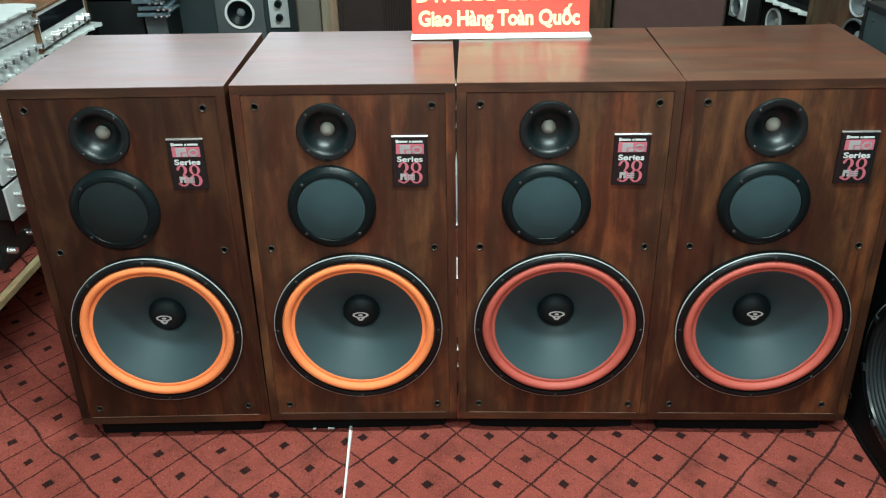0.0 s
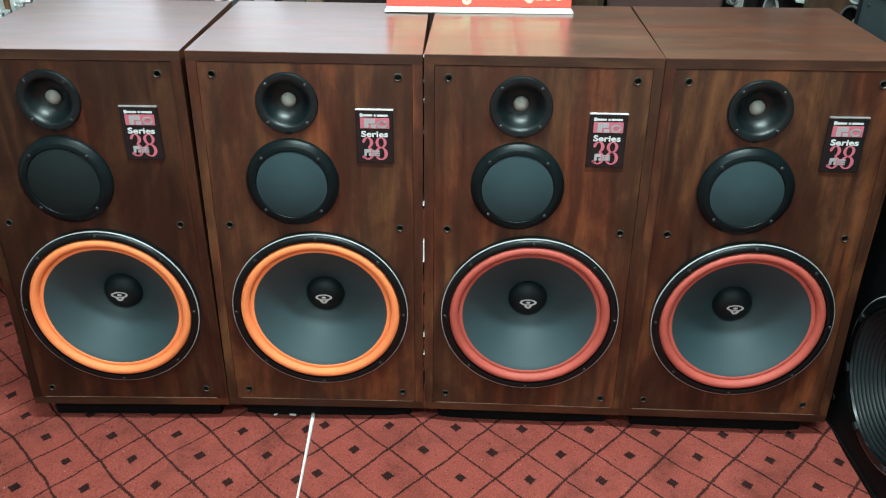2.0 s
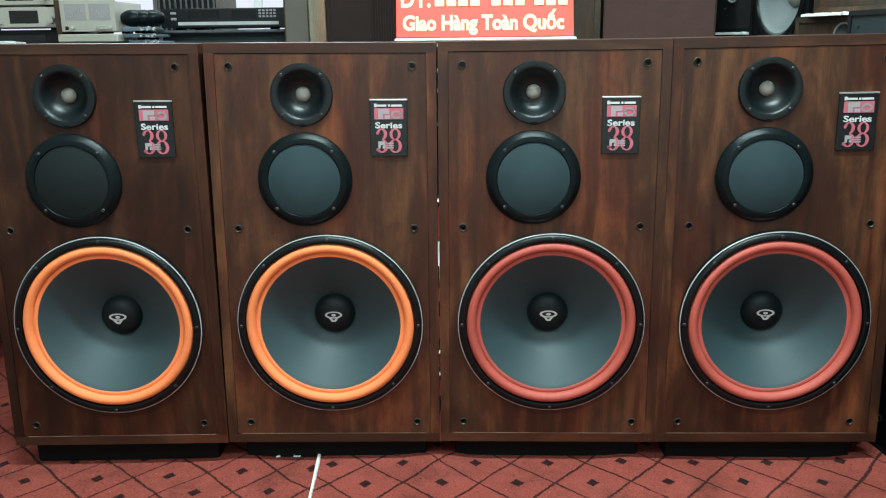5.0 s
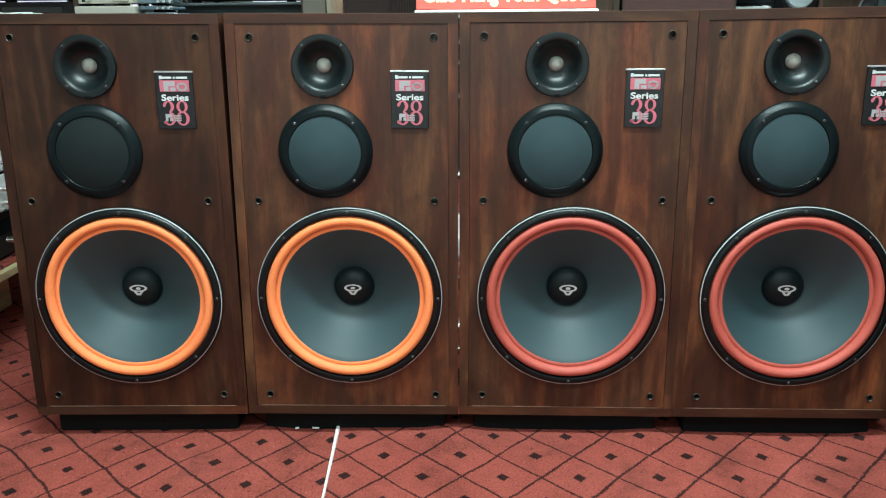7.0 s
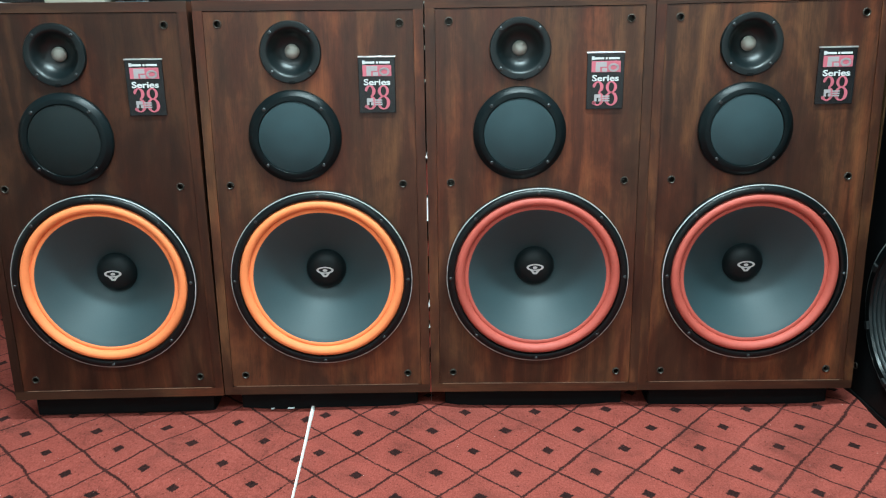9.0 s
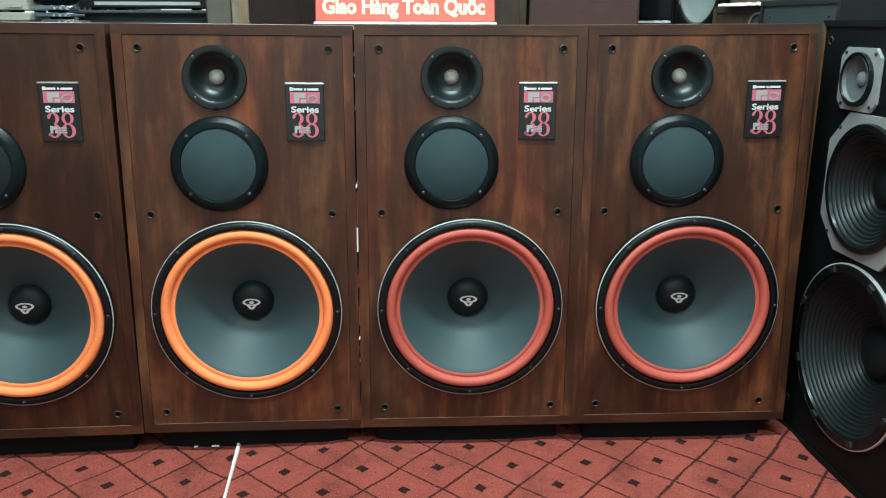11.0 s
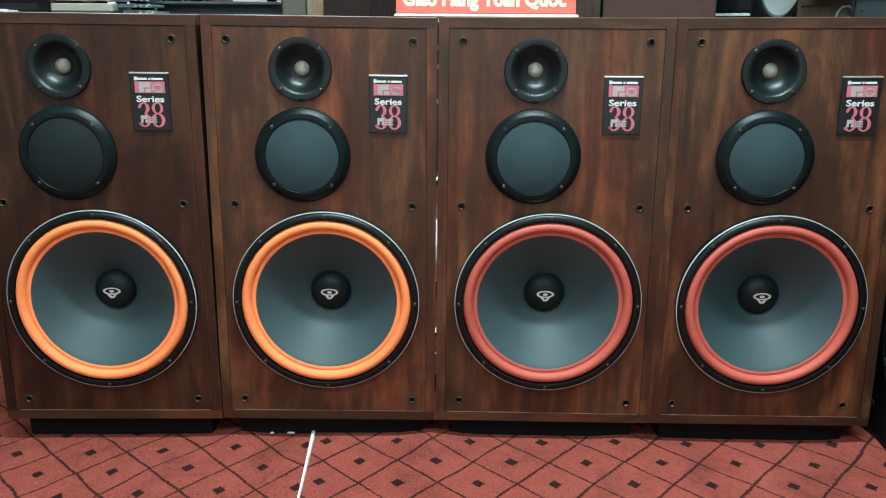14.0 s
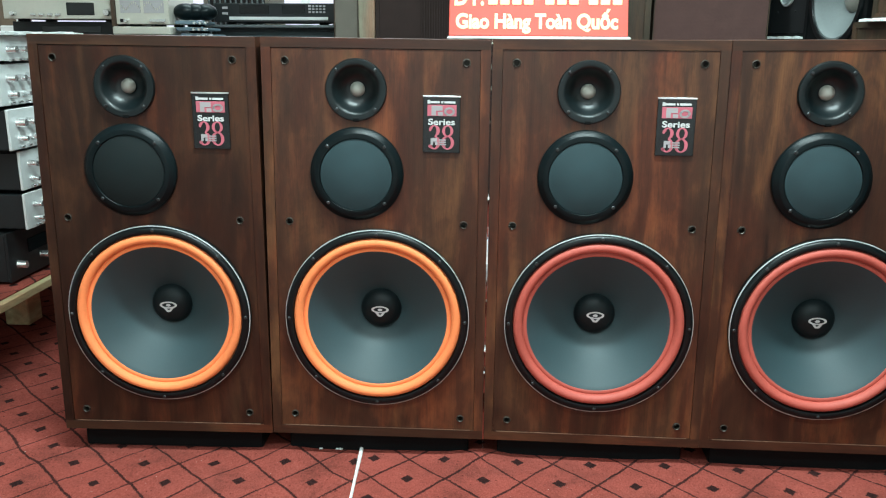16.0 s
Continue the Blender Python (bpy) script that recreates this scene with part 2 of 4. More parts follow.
WOOD_D, WOOD_M, WOOD_L = (0.022, 0.0078, 0.0047), (0.054, 0.0188, 0.0098), (0.124, 0.0440, 0.0188)
M = {
    "veneer_v": veneer("veneer_upright", 2, 0.38, WOOD_D, WOOD_M, WOOD_L),
    # same figure with its colours about halved, for the leftmost cabinet
    "veneer_dark": veneer("veneer_upright_dark", 2, 0.38, (0.0110, 0.0038, 0.0024), (0.028, 0.0092, 0.0048), (0.066, 0.0225, 0.0098), 0.0, 0.34),
    # same figure, slightly deeper in colour, for the rightmost cabinet
    "veneer_mid": veneer("veneer_upright_deep", 2, 0.38, (0.017, 0.0056, 0.0034), (0.046, 0.0150, 0.0075), (0.122, 0.0425, 0.0172), 0.0, 0.40),
    # walnut of the tops, lifted and evened so the colour carries their brightness
    "veneer_top_lit": veneer("veneer_lengthwise_lit", 0, 0.34, (0.070, 0.0265, 0.0150), (0.094, 0.0355, 0.0195), (0.125, 0.0490, 0.0260), 0.72, 0.5),
    "veneer_rail": veneer("veneer_rail", 0, 0.40, WOOD_D, (0.040, 0.0138, 0.0072), (0.078, 0.0270, 0.0120)),
    "oak": veneer("light_walnut", 2, 0.45, (0.06, 0.028, 0.012), (0.12, 0.06, 0.026), (0.19, 0.10, 0.045)),
    "edge_wood": veneer("edge_wood", 2, 0.45, (0.05, 0.024, 0.010), (0.10, 0.05, 0.021), (0.16, 0.08, 0.036)),
    "brown_wood": veneer("brown_wood", 2, 0.5, (0.024, 0.015, 0.009), (0.044, 0.028, 0.017), (0.070, 0.045, 0.027)),
    "tan_wood": veneer("tan_wood", 2, 0.6, (0.16, 0.12, 0.085), (0.24, 0.185, 0.135), (0.30, 0.24, 0.18)),
    "pallet": veneer("raw_pine", 1, 0.75, (0.24, 0.15, 0.08), (0.42, 0.29, 0.16), (0.55, 0.40, 0.24)),
    "carpet_a": carpet_material("red_carpet_left", 0.1544, 0.1651, -0.0444, (0.232, 0.054, 0.041), 0.034, 0.017, 0.012),
    "carpet_b": carpet_material("red_carpet_right", 0.1593, 0.1664, 0.059, (0.238, 0.055, 0.042), 0.022, 0.013, 0.016),
    "black_satin": plain("black_satin_plastic", (0.0036, 0.0068, 0.0078), 0.34, spread=0.3, relief=0.04, spec=0.15),
    "black_matt": plain("black_matt_paint", (0.0030, 0.0036, 0.0040), 0.6, spec=0.12),
    "black_case": plain("black_metal_case", (0.008, 0.0095, 0.0105), 0.45, spec=0.35),
    "gasket": plain("black_gasket", (0.0030, 0.0046, 0.0052), 0.30, relief=0.06, spec=0.28),
    "cone": plain("smoke_poly_cone", (0.023, 0.046, 0.053), 0.58, spread=0.12, relief=0.03, grain=300, spec=0.6),
    "cap": plain("black_dust_cap", (0.0052, 0.0088, 0.0100), 0.48, relief=0.03, spec=0.22),
    "horn": plain("black_horn", (0.0036, 0.0070, 0.0080), 0.36, relief=0.03, spec=0.38),
    "orange": plain("orange_foam", (0.86, 0.235, 0.076), 0.72, spread=0.10, relief=0.1),
    "red": plain("red_foam", (0.42, 0.078, 0.056), 0.62, spread=0.12, relief=0.1),
    "steel": plain("brushed_steel", (0.55, 0.57, 0.57), 0.38, 0.45, 0.12),
    "frame_grey": plain("cast_grey_frame", (0.30, 0.32, 0.32), 0.5, 0.3, 0.15),
    "dome": plain("grey_metal_dome", (0.27, 0.265, 0.235), 0.5, 0.2, 0.15),
    "screw": plain("dark_steel_screw", (0.055, 0.058, 0.06), 0.42, 0.8),
    "mesh_dark": mesh_cloth("dark_mesh", (0.0042, 0.0092, 0.0098)),
    "mesh_grey": mesh_cloth("grey_mesh", (0.023, 0.043, 0.049)),
    "badge": plain("black_badge", (0.008, 0.008, 0.009), 0.25, relief=0.0),
    "badge_edge": plain("silver_badge_edge", (0.6, 0.6, 0.6), 0.35, 0.8),
    "badge_white": plain("white_print", (0.56, 0.57, 0.57), 0.5, spread=0.05, relief=0),
    "badge_pink": plain("pink_print", (0.46, 0.11, 0.15), 0.5, spread=0.1, relief=0),
    "badge_grey": plain("silver_print", (0.34, 0.32, 0.33), 0.4, spread=0.08, relief=0),
    "silver": plain("silver_panel", (0.62, 0.64, 0.63), 0.38, 0.25, 0.1, 14, 200, 0.06),
    "cream": plain("champagne_panel", (0.50, 0.48, 0.42), 0.42, 0.25, 0.08),
    "knob": plain("silver_knob", (0.72, 0.73, 0.73), 0.25, 0.9, 0.1),
    "display": plain("black_glass", (0.006, 0.006, 0.007), 0.12, relief=0),
    "grey_plate": plain("grey_plate", (0.085, 0.095, 0.10), 0.5),
    "louvre": mesh_cloth("dark_green_grey_mesh", (0.026, 0.037, 0.040), 0.006, 0.55),
    "maroon_cloth": mesh_cloth("maroon_cloth", (0.105, 0.058, 0.052), 0.002, 0.95),
    "grey_cloth": mesh_cloth("grey_brown_cloth", (0.14, 0.125, 0.105), 0.002, 0.95),
    "dark_cloth": mesh_cloth("dark_brown_cloth", (0.030, 0.019, 0.017), 0.002, 0.95),
    "foam": plain("white_foam_wrap", (0.47, 0.49, 0.48), 0.7, spread=0.1, relief=0.5),
    "paper": plain("white_paper", (0.80, 0.80, 0.80), 0.7, spread=0.05),
    "sign_red": plain("red_banner", (0.66, 0.056, 0.034), 0.45, spread=0.06, relief=0.03),
    "sign_yellow": plain("pale_yellow_print", (0.82, 0.71, 0.38), 0.5, spread=0.04, relief=0),
    "white_plastic": plain("white_plastic", (0.82, 0.82, 0.80), 0.4, spread=0.06),
    "blue_grey": plain("blue_grey_case", (0.10, 0.14, 0.17), 0.45),
    "grey_cone": plain("grey_paper_cone", (0.145, 0.165, 0.165), 0.6, spread=0.12),
    "rib_cone": plain("black_ribbed_cone", (0.0075, 0.0115, 0.0128), 0.42, spread=0.15, spec=0.30),
    "wall": plain("painted_wall", (0.60, 0.60, 0.57), 0.8, spread=0.08, scale=2.0),
    "brown_wall": plain("brown_wall", (0.18, 0.13, 0.09), 0.8, spread=0.15, scale=3.0),
    "ceiling": plain("ceiling_paint", (0.72, 0.72, 0.70), 0.85, spread=0.05, scale=2.0),
    "concrete": plain("screed", (0.25, 0.24, 0.23), 0.85, scale=4.0),
    "orange_print": plain("orange_print", (0.70, 0.15, 0.05), 0.5),
    "bronze": plain("bronzed_socket_rim", (0.040, 0.033, 0.026), 0.42, 0.4),
    # pale colour of the highlight along the bottom rail's joint
    "bead": plain("joint_highlight", (0.16, 0.10, 0.07), 0.4, spread=0.6, scale=30.0),
    "cable": plain("black_cable", (0.02, 0.02, 0.022), 0.5),
}
glow, gn, gl, gb = nodes_of("outdoor_light")
gb.inputs["Base Color"].default_value = (0.0, 0.0, 0.0, 1)
gb.inputs["Emission Color"].default_value = (0.97, 0.90, 1.14, 1)
gb.inputs["Emission Strength"].default_value = 0.88
M["glow"] = glow


# ---- mesh helpers ----
def finish(bm, name, mats, smooth=False, angle=40):
    me = bpy.data.meshes.new(name)
    bm.normal_update()
    for f in bm.faces:
        f.smooth = smooth
    if smooth:
        for e in bm.edges:
            if len(e.link_faces) == 2 and e.calc_face_angle(0) > radians(angle):
                e.smooth = False
    bm.to_mesh(me)
    bm.free()
    for m in mats if isinstance(mats, (list, tuple)) else [mats]:
        me.materials.append(m)
    return me


def part(name, bm, material, parent, label="", smooth=False, at=None):
    me = finish(bm, name, material, smooth) if isinstance(bm, bmesh.types.BMesh) else bm
    ob = new(name, me)
    ob.parent = parent
    if at is not None:
        ob.matrix_basis = at
    if label:
        ob["label"] = label
    return ob


def thing(name, m, label, category, group="", kind=""):
    ob = new(name)
    ob.empty_display_size = 0.05
    ob.matrix_basis = m
    return tagged(ob, label, category, group, kind)


def add_box(bm, x0, x1, y0, y1, z0, z1, bevel=0.0, segments=1):
    r = bmesh.ops.create_cube(bm, size=1.0)
    vs = r["verts"]
    for v in vs:
        v.co = ((x0 + x1) / 2 + v.co.x * (x1 - x0), (y0 + y1) / 2 + v.co.y * (y1 - y0), (z0 + z1) / 2 + v.co.z * (z1 - z0))
    if bevel:
        es = list({e for v in vs for e in v.link_edges})
        bmesh.ops.bevel(bm, geom=es, offset=bevel, segments=segments, affect="EDGES", profile=0.5)
    return bm


def box(x0, x1, y0, y1, z0, z1, bevel=0.0, segments=1):
    return add_box(bmesh.new(), x0, x1, y0, y1, z0, z1, bevel, segments)


def lathe(profile, steps=64, cx=0.0, cz=0.0, bm=None, wobble=0):
    """Turns (radius, y) round the axis along y through (cx, cz)."""
    bm = bm or bmesh.new()
    rings = []
    for r, y in profile:
        if r < 1e-6:
            rings.append([bm.verts.new((cx, y, cz))])
        else:
            rings.append([bm.verts.new((cx + r * math.cos(2 * math.pi * i / steps), y, cz + r * math.sin(2 * math.pi * i / steps))) for i in range(steps)])
    for a, b in zip(rings, rings[1:]):
        for i in range(steps):
            j = (i + 1) % steps
            if len(a) == 1 and len(b) == 1:
                continue
            if len(a) == 1:
                bm.faces.new((a[0], b[j], b[i]))
            elif len(b) == 1:
                bm.faces.new((a[i], a[j], b[0]))
            else:
                bm.faces.new((a[i], a[j], b[j], b[i]))
    bmesh.ops.recalc_face_normals(bm, faces=bm.faces)
    return bm


def prism(points, y0, y1, bm=None):
    """An outline in x and z, pushed through from y0 to y1."""
    bm = bm or bmesh.new()
    a = [bm.verts.new((x, y0, z)) for x, z in points]
    b = [bm.verts.new((x, y1, z)) for x, z in points]
    bm.faces.new(a)
    bm.faces.new(b[::-1])
    k = len(points)
    for i in range(k):
        bm.faces.new((a[i], b[i], b[(i + 1) % k], a[(i + 1) % k]))
    bmesh.ops.recalc_face_normals(bm, faces=bm.faces)
    return bm


def plate(outline, holes, y0, y1):
    """A board with round holes right through it: outline in x and z, holes (x, z, r)."""
    bm = bmesh.new()
    edges, loops = [], [list(outline)]
    for hx, hz, r in holes:
        k = 56 if r > 0.02 else 16
        loops.append([(hx + r * math.cos(2 * math.pi * i / k), hz + r * math.sin(2 * math.pi * i / k)) for i in range(k)])
    for pts in loops:
        vs = [bm.verts.new((x, y0, z)) for x, z in pts]
        edges += [bm.edges.new((vs[i], vs[(i + 1) % len(vs)])) for i in range(len(vs))]
    bmesh.ops.triangle_fill(bm, use_beauty=True, use_dissolve=False, edges=edges, normal=(0, -1, 0))
    for f in bm.faces:
        f.normal_update()
        if f.normal.y > 0:
            f.normal_flip()
    r = bmesh.ops.extrude_face_region(bm, geom=bm.faces[:], use_keep_orig=True)
    for v in r["geom"]:
        if isinstance(v, bmesh.types.BMVert):
            v.co.y = y1
    bmesh.ops.recalc_face_normals(bm, faces=bm.faces)
    return bm


def rect(x0, x1, z0, z1):
    return [(x0, z0), (x1, z0), (x1, z1), (x0, z1)]


def text_mesh(words, size, depth, name, stretch=1.0, heavy=0.0):
    """Letters in the built-in font, standing upright and facing -y, centred on their width, on the line z = 0."""
    cu = bpy.data.curves.new(name, "FONT")
    cu.body, cu.size, cu.extrude, cu.offset, cu.align_x = words, size, depth, heavy, "CENTER"
    cu.resolution_u = 4
    ob = new("lettering_source", cu)
    bpy.context.view_layer.update()
    me = bpy.data.meshes.new_from_object(ob.evaluated_get(bpy.context.evaluated_depsgraph_get()))
    bpy.data.objects.remove(ob)
    me.transform(Matrix.Diagonal((stretch, 1, 1, 1)))
    me.transform(pose(0, 0, 0, 90, 0, 0))
    me.name = name
    return me


def tag_mat(me, m):
    me.materials.clear()
    me.materials.append(m)
    return me


# ---- room ----
def wall_box(name, x0, x1, y0, y1, z0, z1, m, label):
    ob = new(name, finish(box(x0, x1, y0, y1, z0, z1), name, m))
    return tagged(ob, label, "wall", kind="structure")


floor_ob = tagged(new("floor", finish(box(-3.2, 3.2, -4.6, 3.4, -0.2, -0.006), "floor", M["concrete"])), "grey screed floor under the carpet", "floor", kind="structure")
tagged(new("ceiling", finish(box(-3.2, 3.2, -4.6, 3.4, 3.0, 3.15), "ceiling", M["ceiling"])), "plain white painted shop ceiling", "ceiling", kind="structure")
wall_box("wall_west", -3.35, -3.2, -4.6, 3.4, -0.2, 3.15, M["wall"], "plain pale painted side wall")
wall_box("wall_east", 3.2, 3.35, -4.6, 3.4, -0.2, 3.15, M["wall"], "plain pale painted side wall")
wall_box("wall_south", -3.2, 3.2, -4.75, -4.6, -0.2, 3.15, M["wall"], "plain pale wall behind the camera")
# the far wall with its window opening
WX0, WX1, WZ0, WZ1 = -2.75, -0.22, 0.92, 2.45
bm = box(-3.2, WX0, 3.1, 3.25, -0.2, 3.0)
add_box(bm, WX1, 3.2, 3.1, 3.25, -0.2, 3.0)
add_box(bm, WX0, WX1, 3.1, 3.25, -0.2, WZ0)
add_box(bm, WX0, WX1, 3.1, 3.25, WZ1, 3.0)
tagged(new("wall_north", finish(bm, "wall_north", M["brown_wall"])), "brownish back wall with a wide bright window", "wall", kind="structure")
win = thing("window_1", pose(0, 0, 0), "bright white-framed shop window in the back wall", "window", kind="structure")
for i in range(4):
    x = WX0 + 0.02 + i * (WX1 - WX0 - 0.04) / 3
    part("window_frame", box(x - 0.02, x + 0.02, 3.08, 3.14, WZ0 + 0.04, WZ1, 0.004), M["white_plastic"], win)
part("window_sill", box(WX0 - 0.04, WX1 + 0.04, 2.98, 3.16, WZ0 - 0.02, WZ0 + 0.04, 0.006), M["white_plastic"], win)
tagged(new("backdrop", finish(box(WX0 - 0.6, WX1 + 0.5, 3.7, 3.72, 0.5, 3.0), "backdrop", M["glow"])), "bright overcast daylight outside the window", "backdrop", kind="structure")


def carpet(name, m, at, outline, label, lift, folds):
    """A pile carpet laid as a fine sheet with low waves."""
    ob = new(name)
    x0, x1, y0, y1 = outline[:4]
    nx, ny = 90, 70
    bm = bmesh.new()
    rows = []
    for j in range(ny + 1):
        y = y0 + (y1 - y0) * (j / ny)
        row = []
        for i in range(nx + 1):
            left = x0 + outline[4] * y
            x = left + (x1 - left) * (i / nx)
            h = 0.0016 * noise.noise((x * 4.0, y * 4.0, 3.1 * lift * 100))
            for fx, fy, fr, fh in folds:
                h += fh * math.exp(-((x - fx) ** 2 + (1.6 * (y - fy)) ** 2) / fr ** 2)
            row.append(bm.verts.new((x, y, lift + h)))
        rows.append(row)
    for j in range(ny):
        for i in range(nx):
            bm.faces.new((rows[j][i], rows[j][i + 1], rows[j + 1][i + 1], rows[j + 1][i]))
    bm.normal_update()
    border = [e for e in bm.edges if e.is_boundary]
    r = bmesh.ops.extrude_edge_only(bm, edges=border)
    for v in r["geom"]:
        if isinstance(v, bmesh.types.BMVert):
            v.co.z = -0.0055
    me = finish(bm, name, m, True)
    bpy.data.objects.remove(ob)
    ob = new(name, me)
    ob.matrix_basis = at
    return tagged(ob, label, "carpet", kind="structure")


carpet("carpet_left", M["carpet_a"], pose(-0.5986, -0.0562, 0, 0, 0, 4.79), (-2.4, 0.42, -2.6, 2.9, 0.0), "worn red carpet with a black diamond lattice", -0.003, [(0.15, 0.045, 0.06, 0.013), (-0.32, -0.05, 0.12, 0.004), (0.02, -0.10, 0.10, 0.006)])
carpet("carpet_right", M["carpet_b"], pose(0.3093, -0.0926, 0, 0, 0, 0.13), (-0.593, 2.8, -2.9, 3.1, -0.046), "red carpet with a black diamond lattice and dots", 0.0, [(-0.33, 0.10, 0.05, 0.012), (0.10, 0.10, 0.05, 0.006), (0.62, 0.09, 0.06, 0.012)])
bm = bmesh.new()
prev = None
for i in range(41):
    y = 0.045 - i * 0.05
    x = -0.2865 - 0.046 * (y - 0.03) + 0.0008 * math.sin(i * 0.35)
    w = 0.0022 + 0.0024 * math.exp(min(0.0, y) / 0.16)
    ring = [bm.verts.new(p) for p in ((x - w, y, 0.001), (x - w * 0.6, y, 0.0052), (x + w * 0.6, y, 0.0052), (x + w, y, 0.001))]
    if prev:
        for k in range(4):
            bm.faces.new((prev[k], prev[(k + 1) % 4], ring[(k + 1) % 4], ring[k]))
    else:
        bm.faces.new(ring)
    prev = ring
bm.faces.new(prev[::-1])
bmesh.ops.recalc_face_normals(bm, faces=bm.faces)
tagged(new("seam_strip", finish(bm, "seam_strip", M["white_plastic"])), "narrow white plastic strip along the carpet seam", "floor strip", kind="structure")

# ---- shared small parts ----
def screw_mesh(r=0.0038):
    bm = lathe([(0, -0.0016), (r * 0.6, -0.0018), (r, -0.0006), (r, 0.001)], 12)
    add_box(bm, -r * 0.7, r * 0.7, -0.0021, -0.0015, -r * 0.13, r * 0.13)
    return finish(bm, "screw", M["screw"], True)


SCREW = screw_mesh()
SOCKET = finish(lathe([(0.0001, 0.0185), (0.0054, 0.0185), (0.0057, -0.001), (0.0068, -0.0022), (0.0082, -0.0016), (0.0088, 0.001)], 24), "grille_socket", M["bronze"], True)


def screws(parent, cx, cz, r, y, count, start=0.0, mesh=None):
    for i in range(count):
        a = radians(start + 360 * i / count)
        part("screw", mesh or SCREW, None, parent, at=pose(cx + r * math.cos(a), y, cz + r * math.sin(a), 0, (i * 53 + 17) % 180, 0))


# ---- the four big loudspeakers ----
WB, WT, ZB, ZT, DEPTH = 0.2322, 0.2280, 0.05, 0.9045, 0.455
LIP = -0.0016
SOCKETS = [(k * x, z) for x, z in ((0.1807, 0.8595), (0.1812, 0.5327), (0.1823, 0.0975)) for k in (-1, 1)]
S_TEXT = text_mesh("Series", 0.0168, 0.0004, "series_lettering", 1.34, 0.0004)


def numeral_bow(bm, cx, cz, rx, rz, a0, a1, thick, thin, steps=30):
    """One bowl of a figure with the thick sides and hairline top of a book face."""
    prev = None
    for i in range(steps + 1):
        a = radians(a0 + (a1 - a0) * i / steps)
        c, d = math.cos(a), math.sin(a)
        pair = [bm.verts.new((cx + rx * c, 0.0, cz + rz * d)), bm.verts.new((cx + (rx - thick) * c, 0.0, cz + (rz - thin) * d))]
        if prev:
            bm.faces.new((prev[0], pair[0], pair[1], prev[1]))
        prev = pair


def numeral_mesh():
    bm = bmesh.new()
    numeral_bow(bm, -0.0125, -0.0115, 0.0112, 0.0115, 160, -80, 0.0068, 0.0026)
    numeral_bow(bm, -0.0125, -0.0350, 0.0128, 0.0138, 85, -150, 0.0074, 0.0028)
    numeral_bow(bm, -0.0205, -0.0425, 0.0034, 0.0034, 0, 360, 0.0033, 0.0033, 12)
    numeral_bow(bm, -0.0205, -0.0095, 0.0028, 0.0028, 0, 360, 0.0027, 0.0027, 12)
    numeral_bow(bm, 0.0145, -0.0115, 0.0112, 0.0117, 0, 360, 0.0058, 0.0026)
    numeral_bow(bm, 0.0145, -0.0350, 0.0132, 0.0140, 0, 360, 0.0066, 0.0028)
    return finish(bm, "number_lettering", M["badge_pink"])


N_TEXT = numeral_mesh()


